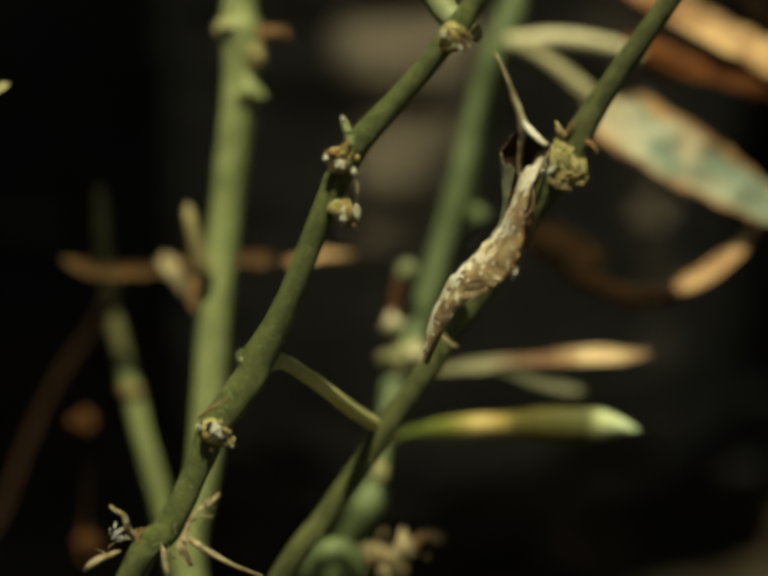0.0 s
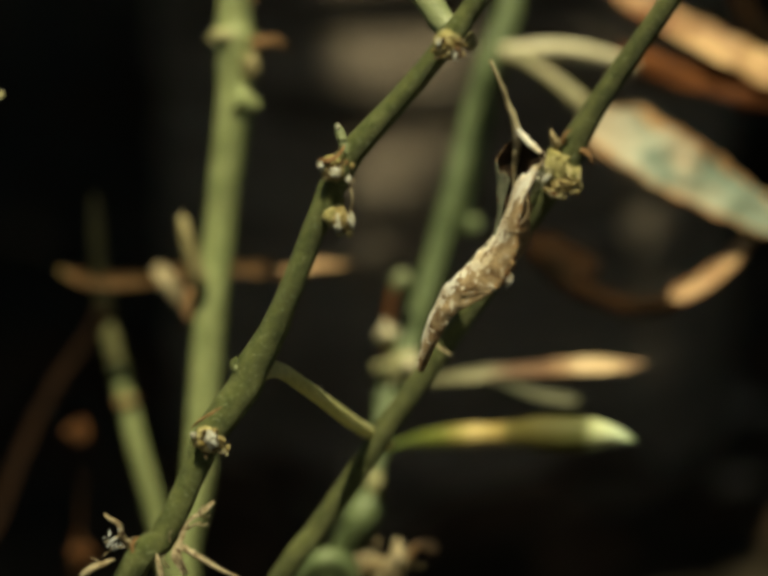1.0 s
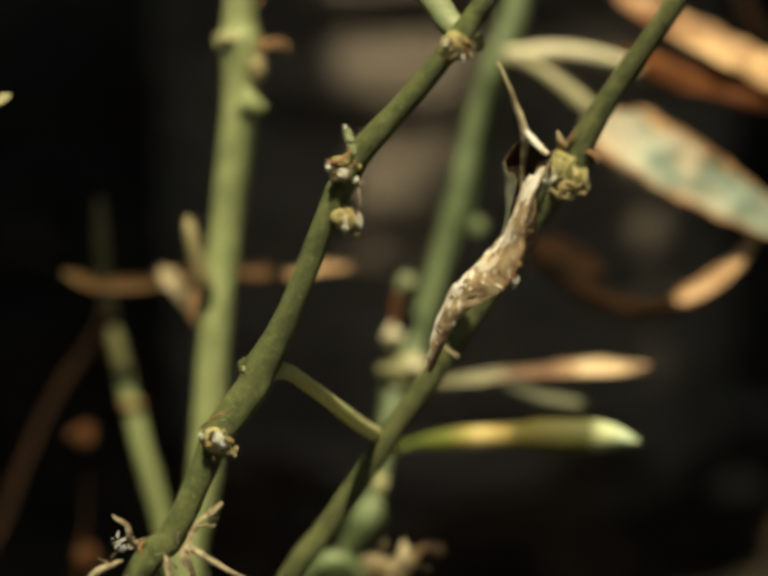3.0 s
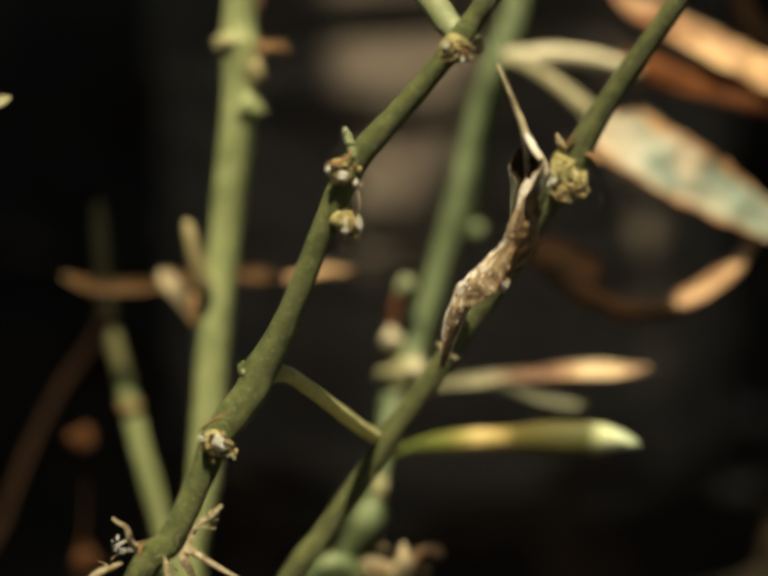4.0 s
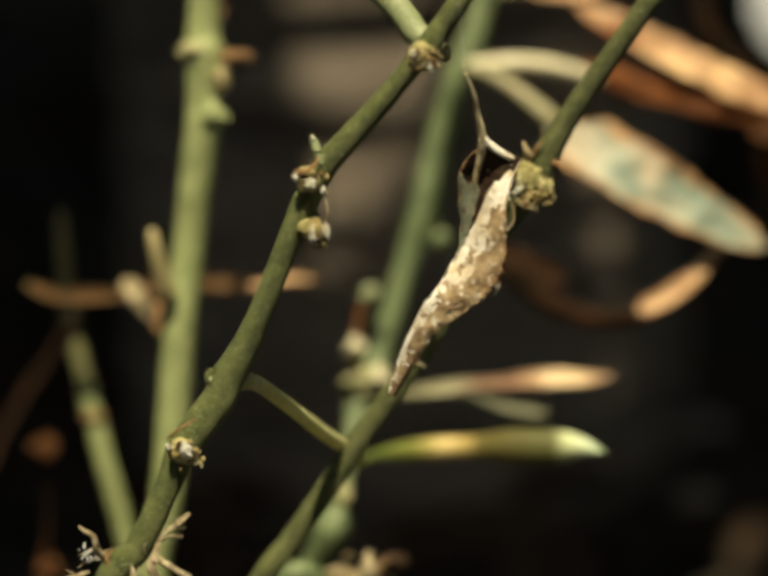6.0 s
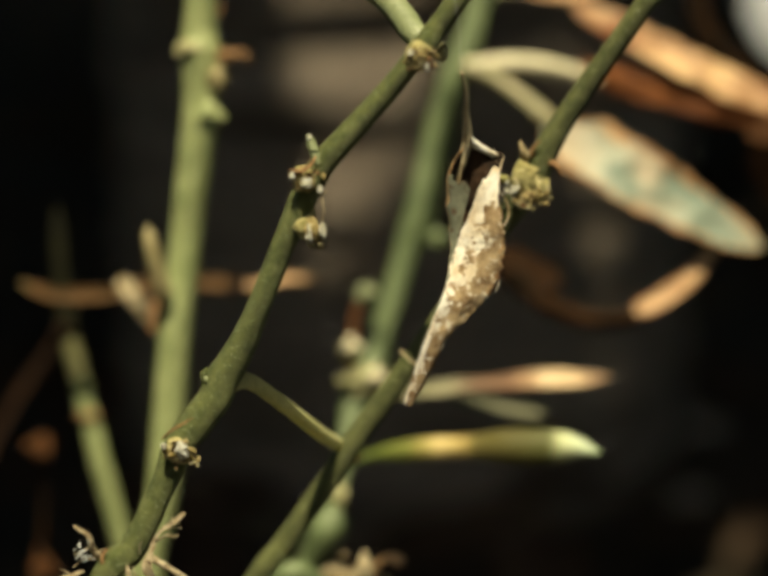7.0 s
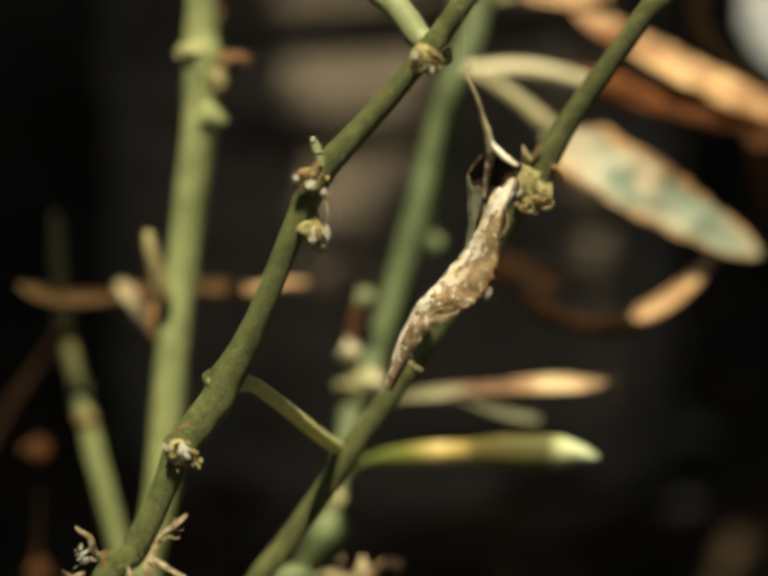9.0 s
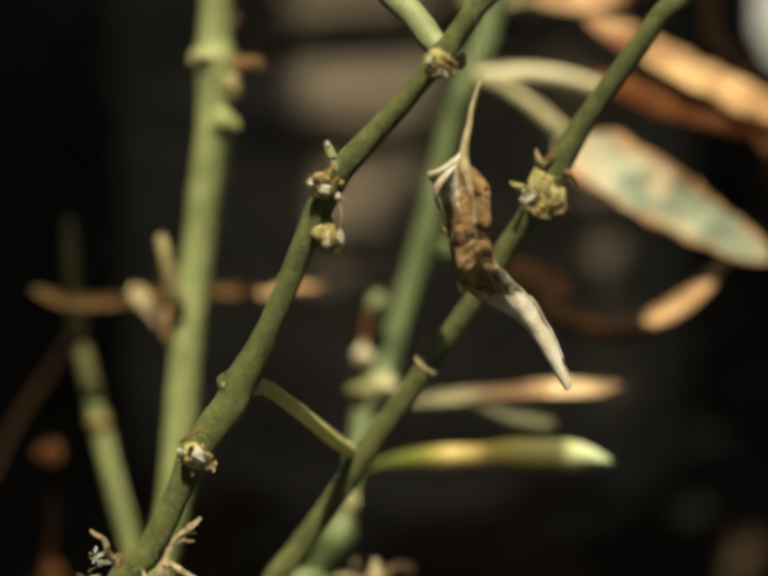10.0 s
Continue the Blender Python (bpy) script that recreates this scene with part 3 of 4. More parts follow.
# ---------------------------------------------------------------- softer stems behind
def thick_stem():
    top = thing("upright_stem", (-36, 62, 0), "thick pale green upright stem with ringed nodes and stubby thorns", "plant stem")
    part("stem", tube([(-36, 62, -4, 3.6), (-36, 68, 80, 3.5), (-41.0, 73.9, 120.5, 3.0), (-37.6, 78.0, 139.4, 3.15), (-35.3, 81.5, 156.5, 3.25), (-33.2, 84.1, 173.8, 3.27), (-30.6, 87.1, 188.8, 3.17), (-28.7, 88.1, 200.3, 3.35),
                       (-26.8, 89.1, 211.6, 3.52), (-26.2, 89.8, 218.2, 3.42), (-25.9, 90.6, 225.2, 3.88), (-25.8, 91.5, 228.4, 3.50), (-25.3, 92.0, 234.0, 3.12), (-23.8, 93.8, 248.8, 2.91), (-21.5, 97.1, 272.4, 2.33)], 24, 1.0, 0.04, 0, 5.0), STEM_PALE, top)
    part("node_ring", blob(blob(bmesh.new(), (-26.2, 90.6, 226.6), (4.5, 4.0, 1.9), 51, 0.25, 0, 3), (-29.6, 89.4, 226.0), (1.5, 1.4, 1.5), 52, 0.4, 0, 3), LEAF_PALE, top, "swollen pale node ring")
    part("bract", tube([(-22.9, 89.4, 224.4, 1.61), (-20.1, 90.5, 224.7, 1.33), (-17.5, 91.5, 224.5, 1.14), (-16.4, 91.1, 223.1, 0.38)], 10, 0.7, 0.2), HUSK, top, "curled brown bract")
    part("bract", tube([(-24.0, 91.2, 231.3, 0.76), (-22.1, 92.6, 232.7, 0.76), (-21.4, 94.1, 234.2, 0.28)], 10, 0.7, 0.2), HUSK, top, "curled brown bract")
    part("bud", blob(bmesh.new(), (-22.9, 86.9, 220.6), (1.6, 1.5, 2.8), 53, 0.6, 0, 3), TAN_BUD, top, "small tan bud")
    part("thorn", tube([(-25.4, 88.0, 214.2, 3.4), (-23.6, 87.4, 213.6, 2.3), (-22.3, 87.0, 213.2, 1.2), (-21.4, 86.8, 212.8, 0.3)], 12, 0.7, 0.1), STEM_PALE, top, "stubby pale thorn")
    part("bud", tube([(-35.1, 81.5, 179.5, 1.78), (-36.0, 80.8, 184.7, 1.61), (-36.8, 80.9, 189.1, 1.37), (-37.3, 81.7, 192.1, 1.09), (-37.4, 82.1, 193.4, 0.32)], 14, 0.8, 0.12), TAN_BUD, top, "long blunt olive-tan bud")
    leaf = part("withered_leaf", blade([(-66.5, 109.7, 176.5, 0.51), (-62.8, 109.1, 174.4, 1.22), (-55.9, 109.8, 173.1, 1.32), (-49.5, 111.8, 172.9, 1.43), (-44.5, 113.9, 172.9, 1.75), (-39.4, 115.0, 173.2, 1.65), (-32.3, 116.1, 173.3, 1.34), (-23.0, 116.9, 172.5, 1.45), (-14.7, 116.9, 172.7, 1.34), (-6.4, 117.1, 173.2, 0.62)],
                                       (0, -1, 0.6), 0.5, 0.3, 8, 1.2, 0.25, 0.3), SERE, top, "long narrow olive-brown withered leaf")
    part("lobe", blade([(-46.2, 107.6, 176.4, 1.03), (-43.9, 106.1, 175.0, 1.72), (-42.4, 105.4, 172.2, 1.28), (-40.9, 105.3, 168.1, 0.34)], (-0.2, -1, 0.5), 0.3, 0.3, 8, 1.0, 0.15), STRAW, leaf, "pale folded lobe")
    part("lobe", blade([(-24.1, 109.2, 174.8, 0.38), (-21.1, 108.0, 174.3, 1.06), (-18.1, 109.0, 173.9, 0.61), (-12.5, 111.2, 174.6, 0.92), (-6.9, 112.1, 174.1, 0.38)], (0, -1, 0.6), 0.3, 0.3, 8, 1.0, 0.15), TAN, leaf, "tan lobe")
    part("lobe", tube([(-36.6, 81.3, 178.7, 1.05), (-37.5, 81.2, 174.8, 0.96), (-37.6, 80.5, 172.0, 0.38)], 10, 0.8, 0.15), EDGE_TAN, leaf)


def slender_stem():
    top = thing("slender_stem", (-42, 95, 0), "slender pale green jointed stem, partly in shade", "plant stem")
    part("stem", tube([(-42, 95, -4, 2.08), (-44, 98, 80, 2.00), (-46.3, 106.4, 102.4, 1.94), (-50.3, 110.7, 122.3, 1.85), (-53.1, 113.0, 134.9, 1.93), (-54.8, 115.2, 143.1, 1.93), (-55.3, 115.8, 145.4, 1.68), (-56.0, 116.6, 148.2, 1.93),
                       (-57.0, 117.9, 153.1, 1.76)], 18, 1.0, 0.05, 0, 4.0), STEM_PALE, top)
    part("withered_section", tube([(-56.7, 117.1, 152.1, 1.67), (-57.6, 118.7, 156.2, 1.76), (-58.3, 119.6, 159.5, 1.68), (-58.8, 120.4, 162.5, 1.59)], 16, 1.0, 0.1, 0, 4.0), DULL_STEM, top, "withering dull olive length")
    part("dead_tip", tube([(-58.7, 120.2, 161.7, 2.10), (-59.7, 123.0, 168.4, 1.89), (-60.3, 126.7, 178.3, 1.79), (-60.7, 130.3, 184.0, 1.37), (-61.0, 133.1, 186.6, 0.32)], 14, 1.0, 0.1, 0, 4.0), DEAD, top, "blackened dead tip")
    part("joint", blob(bmesh.new(), (-55.2, 115.3, 145.4), (2.7, 2.4, 0.8), 61, 0.2), HUSK, top, "dark joint")
    part("joint", blob(bmesh.new(), (-59.5, 120.1, 163.2), (2.6, 2.2, 2.0), 62, 0.3), OLIVE, top, "swollen joint")


def forked_stem():
    top = thing("forked_stem", (-14, 96, 0), "soft green forked stem carrying a pod and mottled withering leaves", "plant stem")
    part("stem", tube([(-14, 96, -4, 2.92), (-10, 98, 80, 2.75), (-11.1, 80.2, 113.1, 1.96), (-6.3, 81.9, 127.1, 1.95), (-2.2, 87.1, 138.6, 1.70), (0.1, 95.6, 147.1, 2.24), (3.1, 103.5, 153.5, 3.67), (5.7, 107.6, 157.4, 2.91), (8.8, 110.8, 165.4, 2.65),
                       (12.7, 114.7, 175.9, 2.65), (16.2, 117.6, 186.7, 2.65), (19.0, 121.2, 196.3, 2.48), (21.6, 123.6, 205.2, 2.30), (25.3, 125.8, 213.5, 2.92), (28.3, 128.5, 219.7, 2.93), (30.8, 131.3, 226.4, 2.85), (35.1, 137.3, 241.1, 2.95), (40.6, 147.1, 265.8, 2.24)], 20, 1.0, 0.05, 0, 5.0), STEM_MID, top)
    part("side_shoot", tube([(27.0, 129.9, 213.5, 1.97), (25.4, 132.0, 205.6, 1.81), (24.0, 132.0, 198.2, 1.63), (22.0, 131.8, 189.7, 1.55), (19.8, 131.6, 181.2, 1.28), (18.1, 131.0, 174.9, 0.46)], 12, 1.0), STEM_MID, top, "thin green side shoot")
    node = part("node", blob(bmesh.new(), (2.6, 99.0, 155.2), (4.4, 3.0, 2.4), 72, 0.75, 0.2, 3), LEAF_PALE, top, "swollen lumpy pale node")
    part("stipule", blob(bmesh.new(), (6.0, 97.0, 156.6), (1.9, 1.3, 2.3), 73, 0.7, 0.3, 3), ARCH, node, "bright cream stipule")
    part("bud", blob(bmesh.new(), (0.9, 101.5, 161.6), (2.0, 1.8, 2.2), 74, 0.7, 0.1, 3), ARCH, top, "crumbly pale bud")
    part("bud", blob(bmesh.new(), (4.6, 105.2, 172.0), (2.1, 1.8, 1.7), 75, 0.7, 0.1, 3), BRANCH, top, "small olive bud")
    part("bud", blob(bmesh.new(), (20.1, 115.0, 180.8), (2.2, 1.9, 2.3), 76, 0.4), STEM_MID, top, "small dim green bud")
    part("leaf_stalk", tube([(0.9, 101.3, 156.9, 1.13), (1.5, 103.1, 163.7, 0.98), (2.3, 104.4, 168.5, 1.06), (4.3, 105.3, 171.9, 0.83)], 12, 0.9), RUST, top, "reddish leaf stalk")
    part("knob", blob(blob(bmesh.new(), (-2.6, 74.3, 139.4), (1.9, 1.7, 2.6), 77, 0.4, 0.2, 3), (-4.0, 71.6, 136.4), (2.8, 2.3, 1.4), 78, 0.4, 0, 3), LEAF_PALE, top, "pale collar")
    part("knob", tube([(-2.7, 72.1, 136.9, 2.95), (-5.2, 70.4, 134.4, 3.62), (-7.5, 70.3, 130.2, 2.95), (-10.5, 70.8, 124.4, 2.46), (-12.7, 71.0, 117.2, 2.13)], 16, 0.9), STEM_MID, top, "dark green swollen stem base")
    part("tendril", tube([(-16.6, 53.2, 127.4, 2.1), (-14.8, 52.2, 131.4, 2.2), (-11.7, 51.7, 133.2, 2.3), (-8.6, 52.2, 131.4, 2.2), (-7.4, 53.1, 127.0, 2.0)], 16, 0.8), STEM_MID, top, "looped pale green shoot")
    tuft = part("dry_tuft", crumbs((-1.8, 55.6, 129.5), 4.2, 110, 0.3, 0.9, 79, (1.1, 0.6, 0.6)), STRAW, top, "dry papery tuft")
    part("bract", tube([(0.5, 53.5, 129.1, 1.66), (1.3, 52.4, 132.9, 1.38), (1.5, 53.0, 135.1, 0.73), (1.5, 53.3, 136.2, 0.18)], 10, 0.7, 0.2), STRAW, tuft, "upright dry bract")
    part("bract", tube([(3.4, 54.1, 131.6, 0.46), (4.6, 53.7, 133.9, 0.55), (5.9, 52.9, 134.9, 0.73), (7.4, 52.8, 134.5, 1.10), (8.3, 52.7, 134.0, 1.01), (8.8, 52.6, 133.6, 0.23)], 10, 0.6, 0.15), TAN, tuft, "curved dry bract with a pale end")
    pod = part("pod", tube([(-0.7, 76.5, 145.4, 0.75), (3.0, 75.8, 146.9, 0.85), (5.7, 75.0, 147.7, 1.20), (7.8, 74.1, 148.2, 1.65), (12.0, 71.6, 149.3, 2.05), (16.4, 69.6, 150.2, 2.15), (21.0, 67.8, 150.8, 2.10), (25.0, 66.0, 151.3, 2.60), (29.5, 63.7, 152.0, 3.25), (34.0, 61.8, 152.3, 3.35),
                            (38.5, 59.9, 152.9, 3.00), (40.5, 58.8, 153.2, 2.55), (43.0, 57.6, 153.2, 1.60), (45.4, 56.0, 152.9, 0.70), (46.5, 55.8, 152.7, 0.18)], 20, 0.8, 0.05, 3, 5.0), POD, top, "green and yellow ripening pod with a pale tip")
    # withering leaf above the pod
    leaf = part("withered_leaf", blade([(6.7, 97.1, 152.7, 0.59), (12.1, 92.4, 154.5, 1.00), (19.0, 89.6, 155.8, 1.57), (24.4, 88.8, 156.7, 1.23), (30.2, 87.9, 157.0, 1.40), (36.0, 87.0, 157.6, 1.89), (41.9, 87.0, 157.6, 1.97), (47.8, 86.9, 157.4, 1.32), (52.5, 87.1, 157.9, 0.33)],
                                       (0, -1, 1.1), 0.35, 0.4, 10, 1.0, 0.08), BANDED, top, "narrow withered leaf, grey-green turning brown and tan")
    part("lobe", blade([(19.0, 90.4, 154.8, 0.33), (24.4, 90.8, 152.5, 1.26), (30.3, 91.3, 150.5, 1.35), (36.3, 92.0, 149.2, 1.10), (39.9, 92.8, 148.5, 0.26)], (0, -1, 0.8), 0.3, 0.3, 8, 1.0, 0.08), DULL_LEAF, leaf, "dim grey-green lower lobe")
    # broad mottled leaf
    leaf = part("broad_leaf", blade([(43.9, 113.0, 204.6, 2.66), (48.2, 111.0, 200.7, 5.57), (53.1, 110.3, 198.0, 6.99), (57.9, 108.6, 195.6, 7.15), (64.7, 107.3, 191.0, 6.71), (71.5, 106.2, 186.8, 5.74), (77.9, 105.2, 183.0, 4.33), (82.8, 104.5, 180.3, 2.91), (86.2, 104.1, 178.8, 0.70)],
                                    (-0.1, -1, 0.75), 0.25, 0.4, 24, 0.9, 0.10, margin=2.0), (BROAD, EDGE_TAN), top, "broad cream leaf mottled grey-green with tan edges")
    part("leaf_stalk", tube([(27.3, 124.2, 215.2, 1.57), (32.3, 122.7, 213.4, 1.48), (37.5, 118.7, 210.3, 1.56), (42.6, 114.5, 206.1, 1.97), (45.8, 112.1, 203.1, 1.03)], 14, 0.9), PETIOLE, leaf, "pale leaf stalk")
    part("leaf_stalk", tube([(27.1, 124.2, 215.4, 1.57), (31.4, 124.3, 215.5, 1.66), (37.6, 124.3, 215.6, 1.83), (44.8, 125.0, 214.5, 1.75), (51.2, 125.5, 212.6, 1.49), (55.7, 126.1, 211.0, 1.14)], 14, 0.9), ARCH, top, "pale arched leaf stalk")
    # leaf curled in a hoop
    hoop = part("withered_leaf", blade([(79.1, 109.2, 182.7, 0.91), (76.7, 107.0, 178.1, 1.41), (72.3, 104.8, 173.7, 1.71), (66.4, 102.7, 169.8, 1.91), (61.1, 101.1, 167.8, 2.01), (59.1, 100.9, 167.2, 0.50)],
                                       (-0.1, -1, 0.7), 0.3, 0.35, 10, 1.0, 0.1, margin=2.0), (TAN, EDGE_TAN), top, "tan end of a withered leaf curled in a hoop")
    # middle and inner curl carry their shade in the colour
    part("lobe", blade([(61.0, 103.6, 165.6, 1.51), (54.2, 106.3, 164.0, 2.03), (46.5, 109.7, 165.1, 2.25), (39.1, 111.8, 169.1, 2.36), (33.2, 113.3, 174.5, 2.05), (31.5, 114.0, 177.4, 0.72)], (0, -1, 0.4), -0.3, 0.35, 10, 1.2, 0.12), OLIVE, hoop, "olive-brown middle of the leaf, shade put into its colour")
    part("lobe", blade([(32.0, 110.2, 178.5, 1.02), (36.3, 107.8, 177.1, 2.23), (41.7, 105.9, 174.2, 2.63), (45.6, 105.5, 172.6, 0.61)], (0, -1, 0.5), 0.3, 0.35, 8, 1.2, 0.15), OLIVE, hoop, "brown inner curl, darkened for shade")


BROAD = surface("mottled_broad_leaf", (0.30, 0.29, 0.22), (0.56, 0.51, 0.41), 90, 0.6, 0.6, (0.19, 0.26, 0.21), 75, 0.54,
                ramp=[(0.0, (0.50, 0.40, 0.28)), (0.16, (0.50, 0.47, 0.37)), (0.30, (0.31, 0.35, 0.28)), (0.46, (0.54, 0.44, 0.32)), (0.58, (0.40, 0.38, 0.29)), (0.70, (0.17, 0.24, 0.19)), (0.88, (0.19, 0.25, 0.20)), (1.0, (0.30, 0.30, 0.22))],
                ramp_axis="X", ramp_span=(0.0601, 0.0973), through_light=0.15, fleck_soft=0.12)
POD = surface("ripening_pod_skin", (0.15, 0.15, 0.045), (0.24, 0.22, 0.07), 160, 0.5, 0.3,
              ramp=[(0.0, (0.06, 0.10, 0.025)), (0.14, (0.12, 0.16, 0.032)), (0.23, (0.17, 0.19, 0.045)), (0.30, (0.36, 0.30, 0.10)), (0.36, (0.70, 0.54, 0.25)), (0.44, (0.44, 0.32, 0.12)), (0.51, (0.105, 0.086, 0.028)), (0.66, (0.065, 0.058, 0.018)), (0.79, (0.065, 0.070, 0.022)), (0.85, (0.52, 0.56, 0.32)), (0.93, (0.62, 0.72, 0.50)), (1.0, (0.34, 0.46, 0.28))],
              ramp_axis="X", ramp_span=(0.0142, 0.0604), coat=0.1, spec=0.3)
BANDED = surface("banded_withered_leaf", (0.36, 0.22, 0.12), (0.58, 0.42, 0.25), 140, 0.6, 0.5,
                 ramp=[(0.0, (0.13, 0.15, 0.08)), (0.22, (0.26, 0.26, 0.16)), (0.36, (0.12, 0.045, 0.018)), (0.50, (0.15, 0.060, 0.025)), (0.60, (0.36, 0.21, 0.11)), (0.70, (0.72, 0.53, 0.33)), (0.82, (0.70, 0.50, 0.30)), (0.92, (0.26, 0.14, 0.07)), (1.0, (0.16, 0.085, 0.045))],
                 ramp_axis="X", ramp_span=(0.0246, 0.0667), through_light=0.12)

thick_stem()
slender_stem()
forked_stem()


# ---------------------------------------------------------------- dry growth at the edges
def dry_cluster():
    top = thing("dry_shoot", (112, 120, 0), "dry shoot with large orange-tan and rust curled leaves", "dry plant")
    part("stem", tube([(112, 120, -4, 2.4), (112, 122, 100, 2.2), (110.0, 155.3, 161.3, 2.59), (98.1, 164.7, 196.6, 2.59), (87.0, 169.0, 212.3, 2.59), (84.7, 170.7, 218.9, 2.47), (84.5, 174.2, 232.0, 2.25), (84.1, 182.4, 262.4, 1.69)], 14, 1.5), OLIVE, top, "dim olive-grey stem")
    leaf = part("dry_leaf", blade([(51.8, 135.3, 225.8, 1.04), (56.2, 133.4, 222.8, 2.92), (63.2, 131.4, 219.0, 3.74), (71.2, 129.2, 214.8, 3.94), (79.1, 127.1, 210.6, 4.03), (87.2, 126.0, 206.5, 4.03), (95.4, 125.5, 204.5, 3.10), (104.7, 125.4, 204.3, 1.03)],
                                  (0, -0.8, 1.0), 0.3, 0.4, 12, 1.2, 0.1), TAN, top, "long orange-tan dry leaf, sunlit face")
    part("fold", blade([(52.7, 131.1, 213.8, 1.25), (60.6, 128.1, 210.5, 2.90), (70.7, 126.3, 207.6, 3.31), (79.7, 124.4, 204.6, 3.61), (89.9, 123.6, 201.6, 1.24)], (0, -1, 0.4), -0.3, 0.35, 10, 1.2, 0.22), SHADED_FOLD, leaf, "rust-brown underside fold, shade put into its colour")
    part("dry_leaf", blade([(92.2, 135.4, 203.1, 1.59), (93.1, 131.8, 197.3, 4.74), (94.2, 129.9, 190.2, 5.26), (95.5, 129.6, 181.5, 2.11)], (-0.3, -1, 0.2), 0.3, 0.4, 10, 1.2, 0.12), RUST, top, "hanging rust-red dry leaf")
    part("dry_leaf", blade([(39.3, 152.9, 229.7, 1.08), (45.7, 152.4, 227.9, 3.24), (54.3, 152.2, 227.0, 3.45), (63.0, 152.4, 227.7, 1.08)], (0, -0.8, 0.9), 0.3, 0.4, 10, 1.2, 0.12), TAN, top, "tan dry leaf")
    part("dry_leaf", blade([(29.6, 192.6, 223.1, 1.17), (35.5, 193.0, 224.6, 5.26), (44.9, 193.3, 225.9, 4.09), (54.4, 193.8, 227.8, 1.17)], (0, -0.8, 0.9), 0.3, 0.4, 10, 1.5, 0.12), LEAF_PALE, top, "pale green leaf")
    part("bleached_leaf", blade([(119.4, 273.5, 216.1, 3.37), (122.3, 271.0, 206.8, 8.10), (125.3, 268.7, 198.2, 8.10), (127.6, 266.4, 189.7, 2.02)], (-0.2, -0.8, 0.8), 0.2, 0.5, 10, 2.0, 0.08), BLEACHED, top, "bleached blue-white leaf")
    part("tendril", tube([(71.5, 32.1, 242.5, 0.49), (72.1, 31.5, 240.3, 0.49), (73.0, 31.1, 238.7, 0.45), (73.9, 31.0, 238.4, 0.12)], 8, 0.6), HUSK, top, "dark curled tendril")


def edge_blades():
    p = thing("dry_grass_blade", (-92, 150, 0), "arched dark rust-brown dry grass blade", "grass blade")
    run = [(-92, 150, -3, 1.2), (-92, 148, 70, 1.6), (-97.9, 137.2, 94.0, 1.1), (-89.8, 141.8, 111.0, 1.1), (-83.2, 145.8, 126.0, 1.0), (-75.9, 149.2, 138.7, 0.9), (-69.0, 151.6, 147.7, 0.7), (-65.4, 153.2, 153.5, 0.35)]
    part("blade", blade(run, (0.2, -1, 0.3), 0.3, 0.3, 8, 1.5, 0.06), GRASS, p)
    part("midrib", tube([(x, y - 0.2, z, r * 0.12) for x, y, z, r in run], 6, 2.0), OLIVE, p, "dark raised midrib")
    p = thing("seed_stalk", (-68, 130, 0), "thin dark stalk with two rusty dried flower heads", "dry plant")
    part("stalk", tube([(-68, 130, -3, 0.5), (-68, 131, 80, 0.5), (-68.0, 113.3, 105.1, 0.43), (-66.7, 118.8, 125.6, 0.43), (-66.4, 122.1, 138.0, 0.37)], 8, 2.0), OLIVE, p)
    part("flower_head", crumbs((-66.1, 119.8, 137.1), 2.3, 24, 0.8, 1.6, 91), RUST, p, "rusty dried flower head")
    part("flower_head", crumbs((-66.8, 112.9, 111.5), 2.6, 24, 0.8, 1.6, 92), RUST, p, "rusty dried flower head")
    p = thing("leaf_shoot", (-72, 40, 0), "thin shoot with a pale green leaf tip", "plant shoot")
    part("stalk", tube([(-72, 40, -3, 0.8), (-74, 30, 100, 0.7), (-77.5, 35.4, 208.6, 0.67), (-73.6, 38.2, 218.9, 0.59), (-69.3, 39.3, 223.2, 0.59)], 8, 1.5), STEM, p)
    part("leaf", blade([(-70.1, 39.2, 222.8, 0.42), (-67.1, 39.6, 224.1, 1.09), (-64.6, 39.8, 225.0, 1.00), (-63.0, 40.0, 225.5, 0.67), (-62.3, 40.1, 225.9, 0.13)], (0, -1, 0.7), 0.3, 0.3, 8, 0.8, 0.06), LEAF_PALE, p, "pale green leaf tip")


def fallen_leaves():
    """Two pale fallen leaves on the dark ground."""
    for x, y, z in ((120.8, 390.3, 14.7), (138.7, 463.3, 16.6)):
        bm = blade([(x - 7, y, z, 1), (x - 3, y + 1, z + 1, 3.4), (x + 2, y + 2, z + 2, 3.8), (x + 5, y, z + 1, 2.4), (x + 8, y, z + 2, 0.8)], (0, -0.3, 1), 0.4, 0.4, 8, 2.0, 0.1)
        single("fallen_leaf", bm, FALLEN, (x, y, z), "grey-brown fallen leaf on dark soil", "leaf", "fallen leaves")


dry_cluster()
edge_blades()
fallen_leaves()


# ---------------------------------------------------------------- the turning leaf
HANG = Vector((18.6, -2.6, 234.8)) * MM
UNIT = 0.3285 / 4446.0


